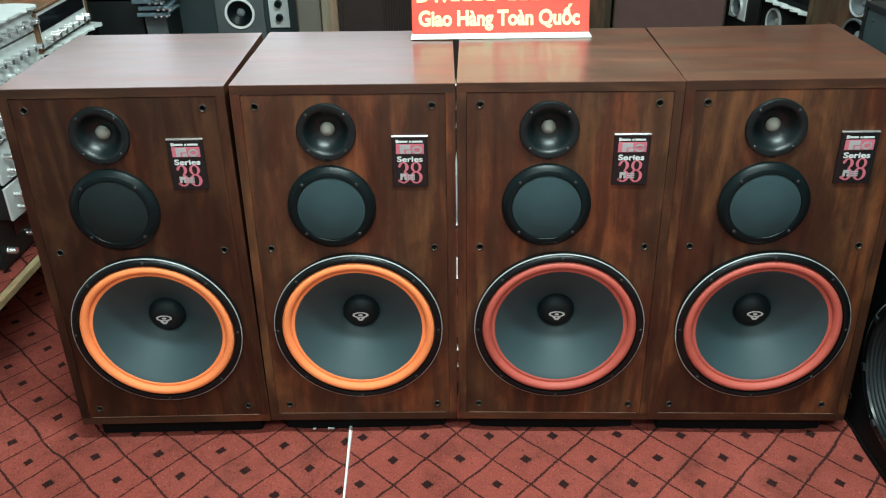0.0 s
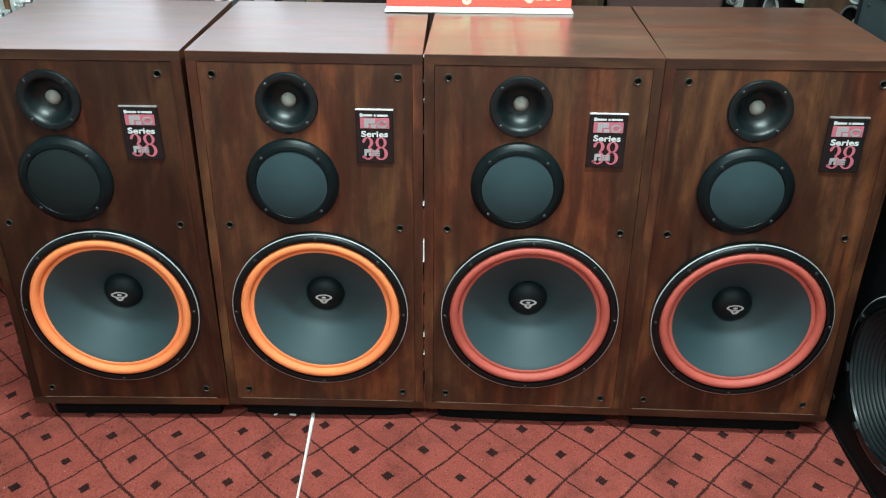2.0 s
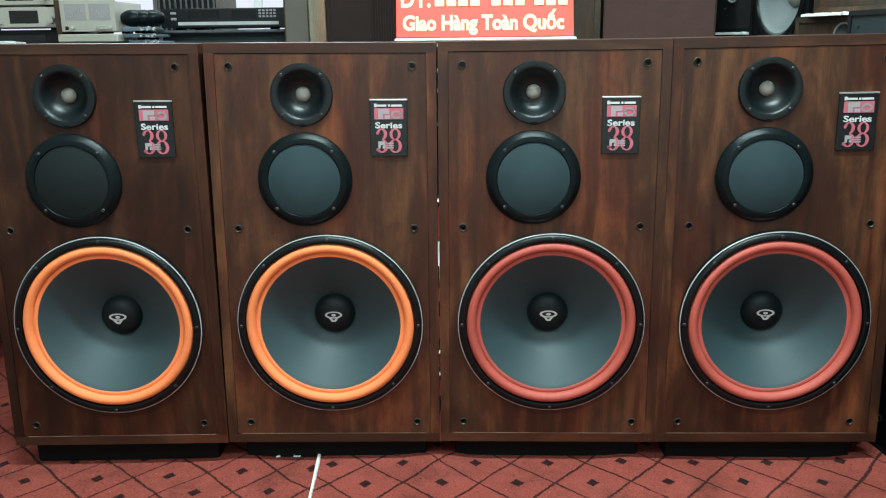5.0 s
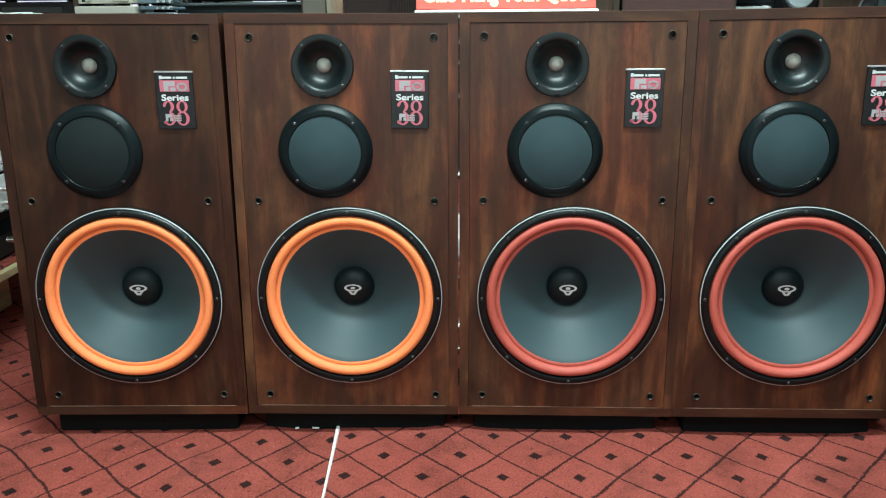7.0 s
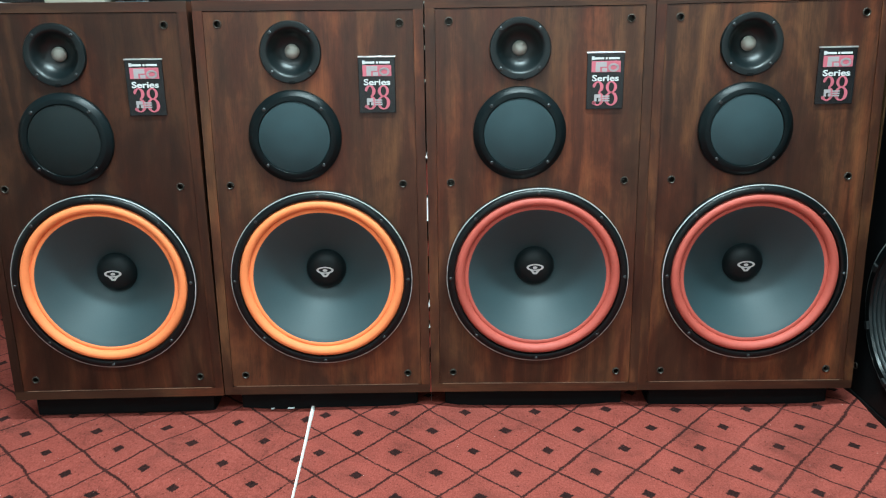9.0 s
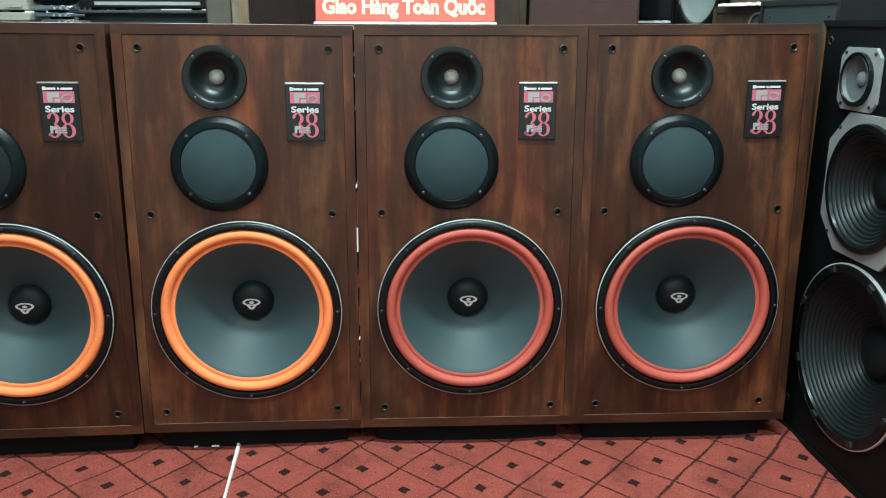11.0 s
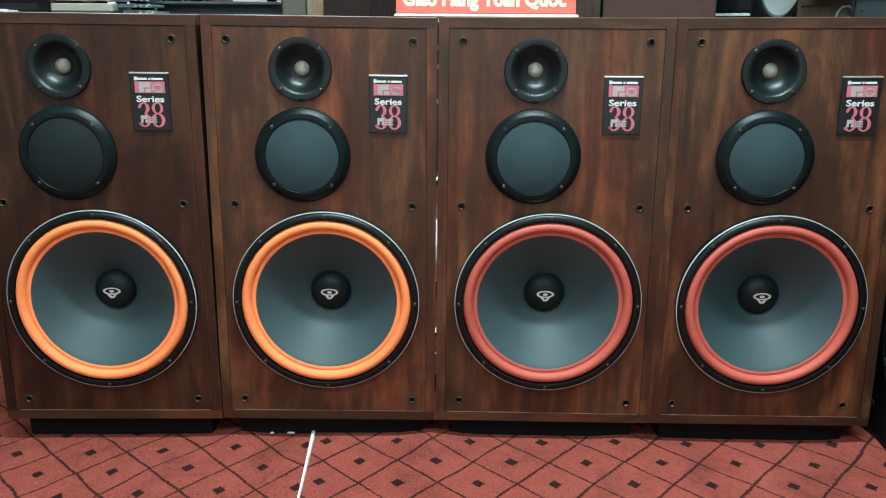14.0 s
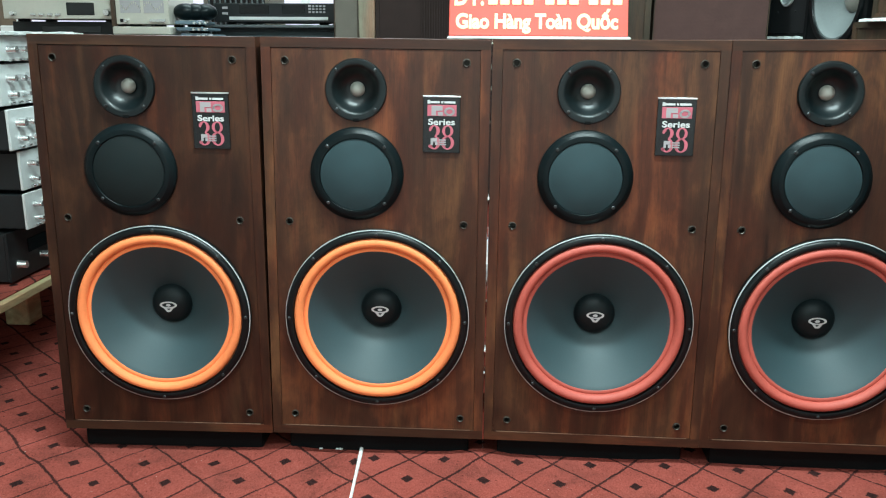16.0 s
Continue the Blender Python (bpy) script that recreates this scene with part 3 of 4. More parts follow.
def drivers(sp, foam, foam_label, mid_mesh, cx):
    # woofer: centred just right of the cabinet's middle
    wx, wz = 0.002, 0.3265
    woofer = part("woofer", lathe([(0.1948, 0.0115), (0.1948, -0.0035), (0.1940, -0.0035)], 96, wx, wz), M["gasket"], sp, "15-inch woofer with a thin bright rim", True, pose(0, -0.0095, 0))
    part("rim", lathe([(0.1952, -0.0030), (0.1952, -0.0052), (0.1947, -0.0062), (0.1937, -0.0064), (0.1931, -0.004)], 96, wx, wz), M["steel"], woofer, "thin bright rim", True)
    part("gasket", lathe([(0.1936, 0.0), (0.1934, -0.0058), (0.1912, -0.0092), (0.1880, -0.0112), (0.1820, -0.0116), (0.1790, -0.0108), (0.1776, -0.0040), (0.1770, 0.003)], 96, wx, wz), M["gasket"], woofer, "black rubber gasket ring", True)
    # foam: a half roll inside the gasket, then the flat lip glued to the cone
    prof = [(0.1782, -0.0010)]
    for k in range(15):
        a = math.pi * k / 14
        prof.append((0.1668 + 0.0104 * math.cos(a), -0.0010 - 0.0118 * math.sin(a)))
    prof += [(0.1556, -0.0014), (0.1536, -0.0020), (0.1496, -0.0018), (0.1482, -0.0010), (0.1474, 0.0012)]
    part("surround", lathe(prof, 96, wx, wz), foam, woofer, foam_label, True)
    cone = [(0.1495, -0.0010)]
    for k in range(15):
        u = k / 14
        cone.append((0.148 - 0.107 * u, -0.0005 + 0.081 * u))
    part("cone", lathe(cone, 96, wx, wz), M["cone"], woofer, "smoke-black polypropylene cone", True)
    cap = []
    for k in range(11):
        a = math.pi / 2 * k / 10
        cap.append((0.0448 * math.cos(a) ** 0.8, 0.0820 - 0.030 * math.sin(a)))
    cap[-1] = (0.0, cap[-1][1])
    part("dust_cap", lathe(cap, 64, wx, wz), M["cap"], woofer, "glossy black dust cap", True)
    # the maker's mark on the cap, as plain shapes
    mark = bmesh.new()
    n = 40
    ring = []
    for i in range(n):
        a = 2 * math.pi * i / n
        ring.append([mark.verts.new((wx + o * math.cos(a), 0.0504, wz + 0.0035 + h * math.sin(a))) for o, h in ((0.0190, 0.0080), (0.0140, 0.0050))])
    for i in range(n):
        p, q = ring[i], ring[(i + 1) % n]
        mark.faces.new((p[0], q[0], q[1], p[1]))
    hub = [mark.verts.new((wx + 0.0052 * math.cos(2 * math.pi * i / 18), 0.0504, wz + 0.0030 + 0.0030 * math.sin(2 * math.pi * i / 18))) for i in range(18)]
    mark.faces.new(hub)
    prism([(wx - 0.0105, wz - 0.0035), (wx - 0.0040, wz - 0.0120), (wx + 0.0040, wz - 0.0120), (wx + 0.0105, wz - 0.0035), (wx + 0.0050, wz - 0.0038), (wx + 0.0010, wz - 0.0085), (wx - 0.0010, wz - 0.0085), (wx - 0.0050, wz - 0.0038)], 0.0500, 0.0514, mark)
    part("mark", mark, M["badge_white"], woofer, "silver mark of plain shapes")
    screws(woofer, wx, wz, 0.1862, -0.0114, 8, 0.0)
    # midrange behind a round mesh
    mx, mz = -0.0385, 0.6365
    mid = part("midrange", lathe([(0.0952, 0.007), (0.0952, -0.003), (0.0940, -0.0045), (0.0850, -0.0128), (0.0838, -0.0135), (0.0745, -0.0135), (0.0735, -0.0125), (0.0728, -0.008)], 72, mx, mz), M["black_satin"], sp, "midrange driver in a bevelled black ring", True, pose(0, -0.0050, -0.0012))
    part("mesh_screen", lathe([(0.0732, -0.0085), (0.0728, -0.0110), (0.0715, -0.0118), (0.0, -0.0126)], 72, mx, mz), mid_mesh, mid, "fine round mesh screen", True)
    screws(mid, mx, mz, 0.0815, -0.0138, 4, 45.0)
    # horn tweeter
    tx, tz = -0.0385, 0.8055
    tw = part("tweeter", lathe([(0.0615, 0.005), (0.0615, -0.0035), (0.0600, -0.0055), (0.0505, -0.0060), (0.0478, -0.0052), (0.0452, -0.0026), (0.0425, 0.0018), (0.0395, 0.0070), (0.0360, 0.0122), (0.0315, 0.0170), (0.0265, 0.0206), (0.0210, 0.0228), (0.0158, 0.0236)], 72, tx, tz), M["horn"], sp, "round black horn tweeter", True, pose(0, -0.0030, -0.0010))
    dome = []
    for k in range(8):
        a = math.pi / 2 * k / 7
        dome.append((0.0152 * math.cos(a), 0.0210 - 0.010 * math.sin(a)))
    dome[-1] = (0.0, dome[-1][1])
    part("dome", lathe(dome, 40, tx, tz), M["dome"], tw, "pale grey metal dome", True)
    part("tab", box(tx - 0.0065, tx + 0.0065, -0.0062, 0.002, tz - 0.0625, tz - 0.0555, 0.001), M["black_matt"], tw)
    screws(tw, tx, tz, 0.0545, -0.0062, 4, 45.0)
    # badge with its print
    bx, bz = 0.1330, 0.7375
    bd = part("badge", box(bx - 0.0372, bx + 0.0372, -0.0045, 0.0005, bz - 0.0552, bz + 0.0552, 0.0008), M["badge"], sp, "glossy black badge with white and pink print")
    part("top_edge", box(bx - 0.0378, bx + 0.0378, -0.0052, 0.0005, bz + 0.0553, bz + 0.0583, 0.0006), M["badge_edge"], bd)
    pr = bmesh.new()
    for a, b in ((-0.026, -0.004), (-0.001, 0.003), (0.005, 0.027)):
        add_box(pr, bx + a, bx + b, -0.0052, -0.0044, bz + 0.0435, bz + 0.0475)
    add_box(pr, bx - 0.0285, bx - 0.023, -0.0052, -0.0044, bz + 0.0425, bz + 0.0495)
    part("print_bar", pr, M["badge_white"], bd)
    part("pink_block", box(bx - 0.0285, bx + 0.0295, -0.0052, -0.0044, bz + 0.0185, bz + 0.0405), M["badge_pink"], bd)
    lg = bmesh.new()
    add_box(lg, bx - 0.0205, bx - 0.0115, -0.0058, -0.0046, bz + 0.0195, bz + 0.0385)
    add_box(lg, bx - 0.0125, bx + 0.0015, -0.0058, -0.0046, bz + 0.029, bz + 0.0385)
    add_box(lg, bx - 0.0075, bx + 0.0025, -0.0058, -0.0046, bz + 0.0195, bz + 0.0265)
    for i in range(20):
        a = 2 * math.pi * i / 20
        add_box(lg, bx + 0.0155 + 0.0085 * math.cos(a) - 0.002, bx + 0.0155 + 0.0085 * math.cos(a) + 0.002, -0.0058, -0.0046, bz + 0.0275 + 0.0065 * math.sin(a) - 0.0018, bz + 0.0275 + 0.0065 * math.sin(a) + 0.0018)
    part("logo_shape", lg, M["badge_grey"], bd)
    part("lettering", tag_mat(S_TEXT, M["badge_white"]), None, bd, at=pose(bx, -0.0050, bz + 0.0010))
    part("numeral", N_TEXT, None, bd, at=pose(bx - 0.002, -0.0052, bz + 0.0005))
    sw = bmesh.new()
    add_box(sw, bx - 0.0215, bx - 0.0165, -0.0062, -0.0054, bz - 0.0395, bz - 0.0255)
    add_box(sw, bx - 0.0165, bx - 0.0085, -0.0062, -0.0054, bz - 0.0325, bz - 0.0255)
    add_box(sw, bx - 0.0130, bx - 0.0075, -0.0062, -0.0054, bz - 0.0395, bz - 0.0335)
    for k in range(3):
        add_box(sw, bx - 0.0055, bx + 0.0095, -0.0062, -0.0054, bz - 0.0395 + k * 0.0045, bz - 0.0370 + k * 0.0045)
    part("lower_logo", sw, M["badge_grey"], bd)


def big_speaker(m, foam, foam_label, mid_mesh, label, board, flare=0.0):
    sp = thing("floor_speaker", m, label, "loudspeaker", "row of big loudspeakers")
    t = 0.0195
    # cabinet of mitred boards round a slightly sunk baffle
    bw, tw_ = WB - t, WT - t
    wr, br = WB + flare, bw + flare
    holes = [(0.002, 0.3265, 0.1725), (-0.0385, 0.8055, 0.0470)]
    holes += [(x, z, 0.0058) for x, z in SOCKETS]
    part("baffle", plate([(-bw + 0.0007, ZB + t + 0.0012), (br - 0.0007, ZB + t + 0.0012), (tw_ - 0.0007, ZT - t - 0.0014), (-tw_ + 0.0007, ZT - t - 0.0014)], holes, 0.0, 0.019), board, sp, "dark walnut veneered front board")
    part("top_board", prism([(-WT, ZT), (WT, ZT), (WT, ZT - t), (-WT, ZT - t)], LIP + 0.002, DEPTH), M["veneer_top_lit"], sp, "glossy dark walnut top")
    part("bottom_board", prism([(-WB, ZB), (wr, ZB), (wr, ZB + t), (-WB, ZB + t)], LIP + 0.002, DEPTH), M["veneer_rail"], sp)
    for z0, z1, w, w2 in ((ZT - t, ZT - 0.0008, WT, WT), (ZB, ZB + t, WB, wr)):
        part("front_edging", prism([(-w + 0.0004, z0), (w2 - 0.0004, z0), (w2 - 0.0004, z1), (-w + 0.0004, z1)], LIP, LIP + 0.002), M["veneer_rail"], sp)
    for s, w, b in ((-1, WB, bw), (1, wr, br)):
        part("side_board", prism([(s * w, ZB + t), (s * WT, ZT - t), (s * tw_, ZT - t), (s * b, ZB + t)], LIP, DEPTH), board, sp)
    # thin pale bead, a highlight on the joint put into shape and colour
    part("worn_bead", box(-bw + 0.008, br - 0.008, -0.0008, 0.004, ZB + t - 0.0002, ZB + t + 0.0010), M["bead"], sp, "pale highlight line along the bottom rail")
    part("back_board", prism([(-bw, ZB + t), (bw, ZB + t), (tw_, ZT - t), (-tw_, ZT - t)], DEPTH - 0.022, DEPTH - 0.004), M["black_matt"], sp)
    part("plinth", box(-WB + 0.03, WB - 0.03, 0.026, DEPTH - 0.04, -0.004, ZB, 0.003), M["black_matt"], sp, "recessed black plinth")
    for x, z in SOCKETS:
        part("grille_socket", SOCKET, None, sp, at=pose(x, 0.0, z))
    drivers(sp, foam, foam_label, mid_mesh, 0)
    return sp


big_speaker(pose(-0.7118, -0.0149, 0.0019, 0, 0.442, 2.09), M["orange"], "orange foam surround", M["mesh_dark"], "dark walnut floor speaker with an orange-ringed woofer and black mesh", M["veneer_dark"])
big_speaker(pose(-0.2460, -0.0011, -0.0010, 0, 0.469, 1.0), M["orange"], "orange foam surround", M["mesh_grey"], "dark walnut floor speaker with an orange-ringed woofer", M["veneer_v"])
big_speaker(pose(0.2217, -0.0028, -0.0010, 0, -0.061, -0.94), M["red"], "red foam surround", M["mesh_grey"], "dark walnut floor speaker with a red-ringed woofer", M["veneer_v"])
big_speaker(pose(0.6866, -0.0122, 0.0017, 0, -0.56, -1.51), M["red"], "red foam surround", M["mesh_grey"], "dark walnut floor speaker with a red-ringed woofer beside black speaker", M["veneer_mid"], 0.010)

# strips in the gap between the middle cabinets; pale ones stand in for brightness behind
def gap_strip(name, spans, m, label, category, deep, half):
    bm = bmesh.new()
    prev = None
    for i in range(181):
        z = 0.004 + i * 0.005
        seen = any(a <= z <= b for a, b in spans)
        w = (half if seen else 0.0002) * (1 + 0.3 * noise.noise((z * 90.0, 1.7 + deep * 50, 0.0)))
        x = -0.0122 + 0.0036 * z
        y = (deep if seen else 0.035) + 0.002 * noise.noise((z * 20.0, 5.0, 0.0))
        row = [bm.verts.new(p) for p in ((x - w, y, z), (x + w, y, z), (x + w, y + 0.002, z), (x - w, y + 0.002, z))]
        if prev:
            for k in range(4):
                bm.faces.new((prev[k], prev[(k + 1) % 4], row[(k + 1) % 4], row[k]))
        else:
            bm.faces.new(row)
        prev = row
    bm.faces.new(prev[::-1])
    bmesh.ops.recalc_face_normals(bm, faces=bm.faces)
    tagged(new(name, finish(bm, name, m)), label, category)


gap_strip("paper_strip", ((0.20, 0.206), (0.250, 0.260), (0.446, 0.502), (0.582, 0.590)), M["paper"], "added white strip for brightness seen between two walnut speakers", "packing paper", 0.001, 0.0016)
gap_strip("paper_strip", ((0.735, 0.745), (0.802, 0.810), (0.842, 0.850), (0.890, 0.898)), M["cream"], "added thin pale strip for brightness deep between two walnut speakers", "packing paper", 0.012, 0.0012)
gap_strip("cardboard_strip", ((0.04, 0.11), (0.15, 0.19), (0.215, 0.24), (0.28, 0.33), (0.365, 0.40), (0.504, 0.576)), M["red"], "frayed red-brown cardboard strip wedged between two speakers", "cardboard", 0.008, 0.0013)

# ---- sign on the cabinet tops ----
sign = thing("banner_sign", pose(0.098, 0.385, ZT), "red desk banner with yellow Vietnamese lettering on cabinet tops", "sign")
LEAN = pose(0, 0.002, 0.001, -15, 0, 0)
part("panel", box(-0.2130, 0.2130, -0.003, 0.003, 0.0055, 0.184, 0.001), M["sign_red"], sign, at=LEAN)
bm = prism([(-0.2150, 0.0), (0.2150, 0.0), (0.2150, 0.003), (0.2120, 0.0055), (-0.2120, 0.0055), (-0.2150, 0.003)], -0.030, 0.022)
part("foot_rail", bm, M["white_plastic"], sign, "white plastic foot rail")
me = text_mesh("Giao Hàng Toàn Quốc", 0.0490, 0.0004, "banner_lettering", 0.850, 0.0019)
part("lettering", tag_mat(me, M["sign_yellow"]), None, sign, "pale yellow lettering", at=LEAN @ pose(-0.004, -0.0036, 0.0235))
me = text_mesh("ÐT:", 0.064, 0.0004, "banner_lettering_top", 0.74, 0.0018)
part("lettering", tag_mat(me, M["sign_yellow"]), None, sign, "pale yellow lettering", at=LEAN @ pose(-0.166, -0.0036, 0.0790))
for x0, count in ((-0.120, 4), (0.016, 3), (0.119, 3)):
    for i in range(count):
        part("print_bar", box(x0 + i * 0.0285, x0 + i * 0.0285 + 0.0225, -0.0042, -0.0030, 0.0795, 0.1260, 0.002), M["sign_yellow"], sign, at=LEAN)

# ---- generic boxes, drivers and equipment ----
def bore(x, z, r, collar=0.10):
    """The hole that a driver of that radius needs."""
    return (x, z, r * (1 - collar) - 0.0005)


def ring_cone(parent, name, x, z, r, y, rim, cone, cap, depth=0.3, ribs=0, label="", collar=0.10):
    """A driver: rim, cone with optional ribs, dust cap."""
    d = part(name, lathe([(r, y + 0.004), (r, y - 0.003), (r * 0.985, y - 0.006), (r * (1 - collar), y - 0.006), (r * (1 - collar) - 0.002, y)], 56, x, z), rim, parent, label, True)
    ri = r * (1 - collar) - 0.001
    prof = []
    k = 8 * ribs if ribs else 12
    for i in range(k + 1):
        u = i / k
        w = -0.0026 * abs(math.sin(math.pi * ribs * u)) if ribs else (-0.006 * math.sin(math.pi * min(1, u / 0.14)) if u < 0.14 else 0)
        prof.append((ri - (ri - r * 0.27) * u, y + depth * r * u + w))
    part("cone", lathe(prof, 56, x, z), cone, d, "", True)
    cp = []
    for i in range(7):
        a = math.pi / 2 * i / 6
        cp.append((r * 0.29 * math.cos(a), y + depth * r - r * 0.16 * math.sin(a)))
    cp[-1] = (0.0, cp[-1][1])
    part("dust_cap", lathe(cp, 32, x, z), cap, d, "", True)
    return d


def octagon(x, z, w, h, c):
    return [(x - w + c, z - h), (x + w - c, z - h), (x + w, z - h + c), (x + w, z + h - c), (x + w - c, z + h), (x - w + c, z + h), (x - w, z + h - c), (x - w, z - h + c)]


def cabinet(name, m, w, d, h, case, front, label, category="loudspeaker", group="", t=0.018, sunk=0.004, holes=(), ends=None):
    """A hollow box of mitred boards with a sunk front board; its front looks along -y."""
    sp = thing(name, m, label, category, group)
    a, b = w / 2, w / 2 - t
    part("top_board", prism([(-a, h), (a, h), (b, h - t), (-b, h - t)], 0, d), ends or case, sp)
    part("bottom_board", prism([(-a, 0), (a, 0), (b, t), (-b, t)], 0, d), ends or case, sp)
    for k in (-1, 1):
        part("side_board", prism([(k * a, 0), (k * a, h), (k * b, h - t), (k * b, t)], 0, d), case, sp)
    part("back_board", box(-b, b, d - 0.016, d - 0.003, t, h - t), M["black_matt"], sp)
    part("front_board", plate(rect(-b + 0.0005, b - 0.0005, t + 0.0005, h - t - 0.0005), holes, sunk, sunk + 0.014), front, sp)
    return sp


def unit(name, m, w, d, h, face, case, label, knobs=(), windows=(), buttons=(), category="amplifier", sides=None, group="", wrap=False):
    """A hi-fi unit: case, face plate, knobs (x, z, r), dark windows (x0, x1, z0, z1), buttons (x, z, w, h), feet."""
    u = thing(name, m, label, category, group)
    part("case", box(-w / 2 + 0.004, w / 2 - 0.004, 0.004, d, 0.008, h - 0.003, 0.003), case, u)
    part("face_plate", box(-w / 2, w / 2, -0.004, 0.004, 0.008, h, 0.0015), face, u)
    for s in (-1, 1):
        for y in (0.04, d - 0.04):
            part("foot", box(s * (w / 2 - 0.05) - 0.015, s * (w / 2 - 0.05) + 0.015, y - 0.015, y + 0.015, 0, 0.008), M["black_matt"], u)
        if sides:
            part("side_cheek", box(s * w / 2 - (0 if s > 0 else 0.012), s * w / 2 + (0.012 if s > 0 else 0), -0.008, d, 0.0, h + 0.002, 0.002), sides, u)
    if sides:
        part("lid", box(-w / 2, w / 2, -0.006, d, h, h + 0.010, 0.002), sides, u)
    for x0, x1, z0, z1 in windows:
        part("window", box(x0, x1, -0.0056, -0.003, z0, z1, 0.001), M["display"], u)
    for x, z, r in knobs:
        part("knob", lathe([(0, -0.027), (r * 0.86, -0.027), (r * 0.93, -0.025), (r, -0.007), (r * 1.12, -0.004)], 20, x, z), M["knob"], u, "", True)
    for x, z, bw, bh in buttons:
        part("button", box(x - bw / 2, x + bw / 2, -0.013, -0.003, z - bh / 2, z + bh / 2, 0.001), M["knob"], u)
    return u


def wrap_sheet(name, m, w, d, label, m2):
    """A thin crumpled sheet of packing foam with a wavy front edge."""
    bm = bmesh.new()
    nx, ny = 24, 8
    top = [[bm.verts.new((-w / 2 + w * i / nx, (-0.012 + 0.008 * math.sin(i * 1.9)) * (1 - j / ny) + d * j / ny, 0.006 + 0.0025 * math.sin(i * 1.3 + j) + 0.002 * math.sin(i * 2.9))) for i in range(nx + 1)] for j in range(ny + 1)]
    for j in range(ny):
        for i in range(nx):
            bm.faces.new((top[j][i], top[j][i + 1], top[j + 1][i + 1], top[j + 1][i]))
    r = bmesh.ops.extrude_face_region(bm, geom=bm.faces[:])
    for v in r["geom"]:
        if isinstance(v, bmesh.types.BMVert):
            v.co.z = max(0.0, v.co.z - 0.006) * 0.15
    bmesh.ops.recalc_face_normals(bm, faces=bm.faces)
    ob = new(name, finish(bm, name, m2, True))
    ob.matrix_basis = m
    return tagged(ob, label, "packing sheet")


# ---- right row: speakers that face the aisle ----
# big black three-way
bs = cabinet("tall_speaker", pose(0.9706, -0.1492, 0.0, 0, 0, -88.6), 0.47, 0.40, 0.915, M["edge_wood"], M["black_matt"], "big black three-way speaker with a ribbed woofer and wooden edges", t=0.012, ends=M["black_matt"], holes=[bore(0.0, 0.2593, 0.186), bore(-0.005, 0.6005, 0.126), bore(-0.075, 0.804, 0.052)])
ring_cone(bs, "woofer", 0.0, 0.2593, 0.186, 0.002, M["gasket"], M["rib_cone"], M["cap"], 0.42, 15, "ribbed black 15-inch woofer")
part("rim", lathe([(0.1892, 0.004), (0.1892, -0.001), (0.1865, -0.0025), (0.1860, 0.002)], 72, 0.0, 0.2593), M["steel"], bs, "thin silver woofer rim", True)
for i in range(8):
    part("clamp", box(-0.009, 0.009, -0.009, -0.003, -0.006, 0.006, 0.001), M["screw"], bs, at=pose(0.1755 * math.cos(i * math.pi / 4 + 0.4), 0, 0.2593 + 0.1755 * math.sin(i * math.pi / 4 + 0.4), 0, -math.degrees(i * math.pi / 4 + 0.4) + 90, 0))
mp = part("midrange", plate(octagon(-0.005, 0.6005, 0.142, 0.140, 0.062), [bore(-0.005, 0.6005, 0.126)], -0.003, 0.0038), M["frame_grey"], bs, "midrange driver on a silver eight-sided frame")
ring_cone(mp, "basket", -0.005, 0.6005, 0.126, -0.005, M["gasket"], M["rib_cone"], M["cap"], 0.40, 10)
screws(mp, -0.005, 0.6005, 0.152, -0.004, 4, 45.0)
tp = part("tweeter", plate(octagon(-0.075, 0.804, 0.066, 0.060, 0.018), [bore(-0.075, 0.804, 0.052)], -0.003, 0.0038), M["frame_grey"], bs, "tweeter on a silver plate")
ring_cone(tp, "basket", -0.075, 0.804, 0.052, -0.005, M["gasket"], M["grey_plate"], M["grey_cone"], 0.22, 0)
screws(tp, -0.075, 0.804, 0.070, -0.004, 4, 45.0)
for x, z in ((-0.2, 0.875), (0.2, 0.875), (-0.2, 0.075), (0.2, 0.075)):
    part("grille_socket", SOCKET, None, bs, at=pose(x, 0.004, z))

# dark grey speaker behind it
gs = cabinet("grey_speaker", pose(0.990, 0.262, 0.0, 0, 0, -88), 0.36, 0.32, 0.962, M["black_case"], M["louvre"], "dark grey speaker with bare screws beside other speakers", t=0.012, holes=[bore(0.02, 0.56, 0.13)])
screws(gs, 0, 0.79, 0.19, 0.003, 4, 45.0)
ring_cone(gs, "woofer", 0.02, 0.56, 0.13, 0.003, M["gasket"], M["rib_cone"], M["cap"])

# brown wooden speaker with two small drivers, paper on top
ws = cabinet("brown_speaker", pose(1.095, 0.760, 0.0, 0, 0, -76), 0.36, 0.24, 0.958, M["brown_wood"], M["brown_wood"], "brown wooden speaker with two small drivers", holes=[bore(0.035, 0.900, 0.040), bore(0.035, 0.806, 0.050)])
ring_cone(ws, "tweeter", 0.035, 0.900, 0.040, 0.003, M["steel"], M["grey_plate"], M["grey_cone"], 0.3)
ring_cone(ws, "midrange", 0.035, 0.806, 0.050, 0.003, M["grey_plate"], M["black_matt"], M["grey_cone"], 0.3)
part("label_plate", box(-0.09, -0.045, 0.002, 0.0038, 0.795, 0.82), M["oak"], ws, "small ochre label plate")
screws(ws, -0.12, 0.90, 0.02, 0.003, 2)
wrap_sheet("paper_sheet", pose(1.085, 0.735, 0.958, 0, 0, -76), 0.28, 0.24, "crumpled white packing paper on a brown speaker", M["paper"])
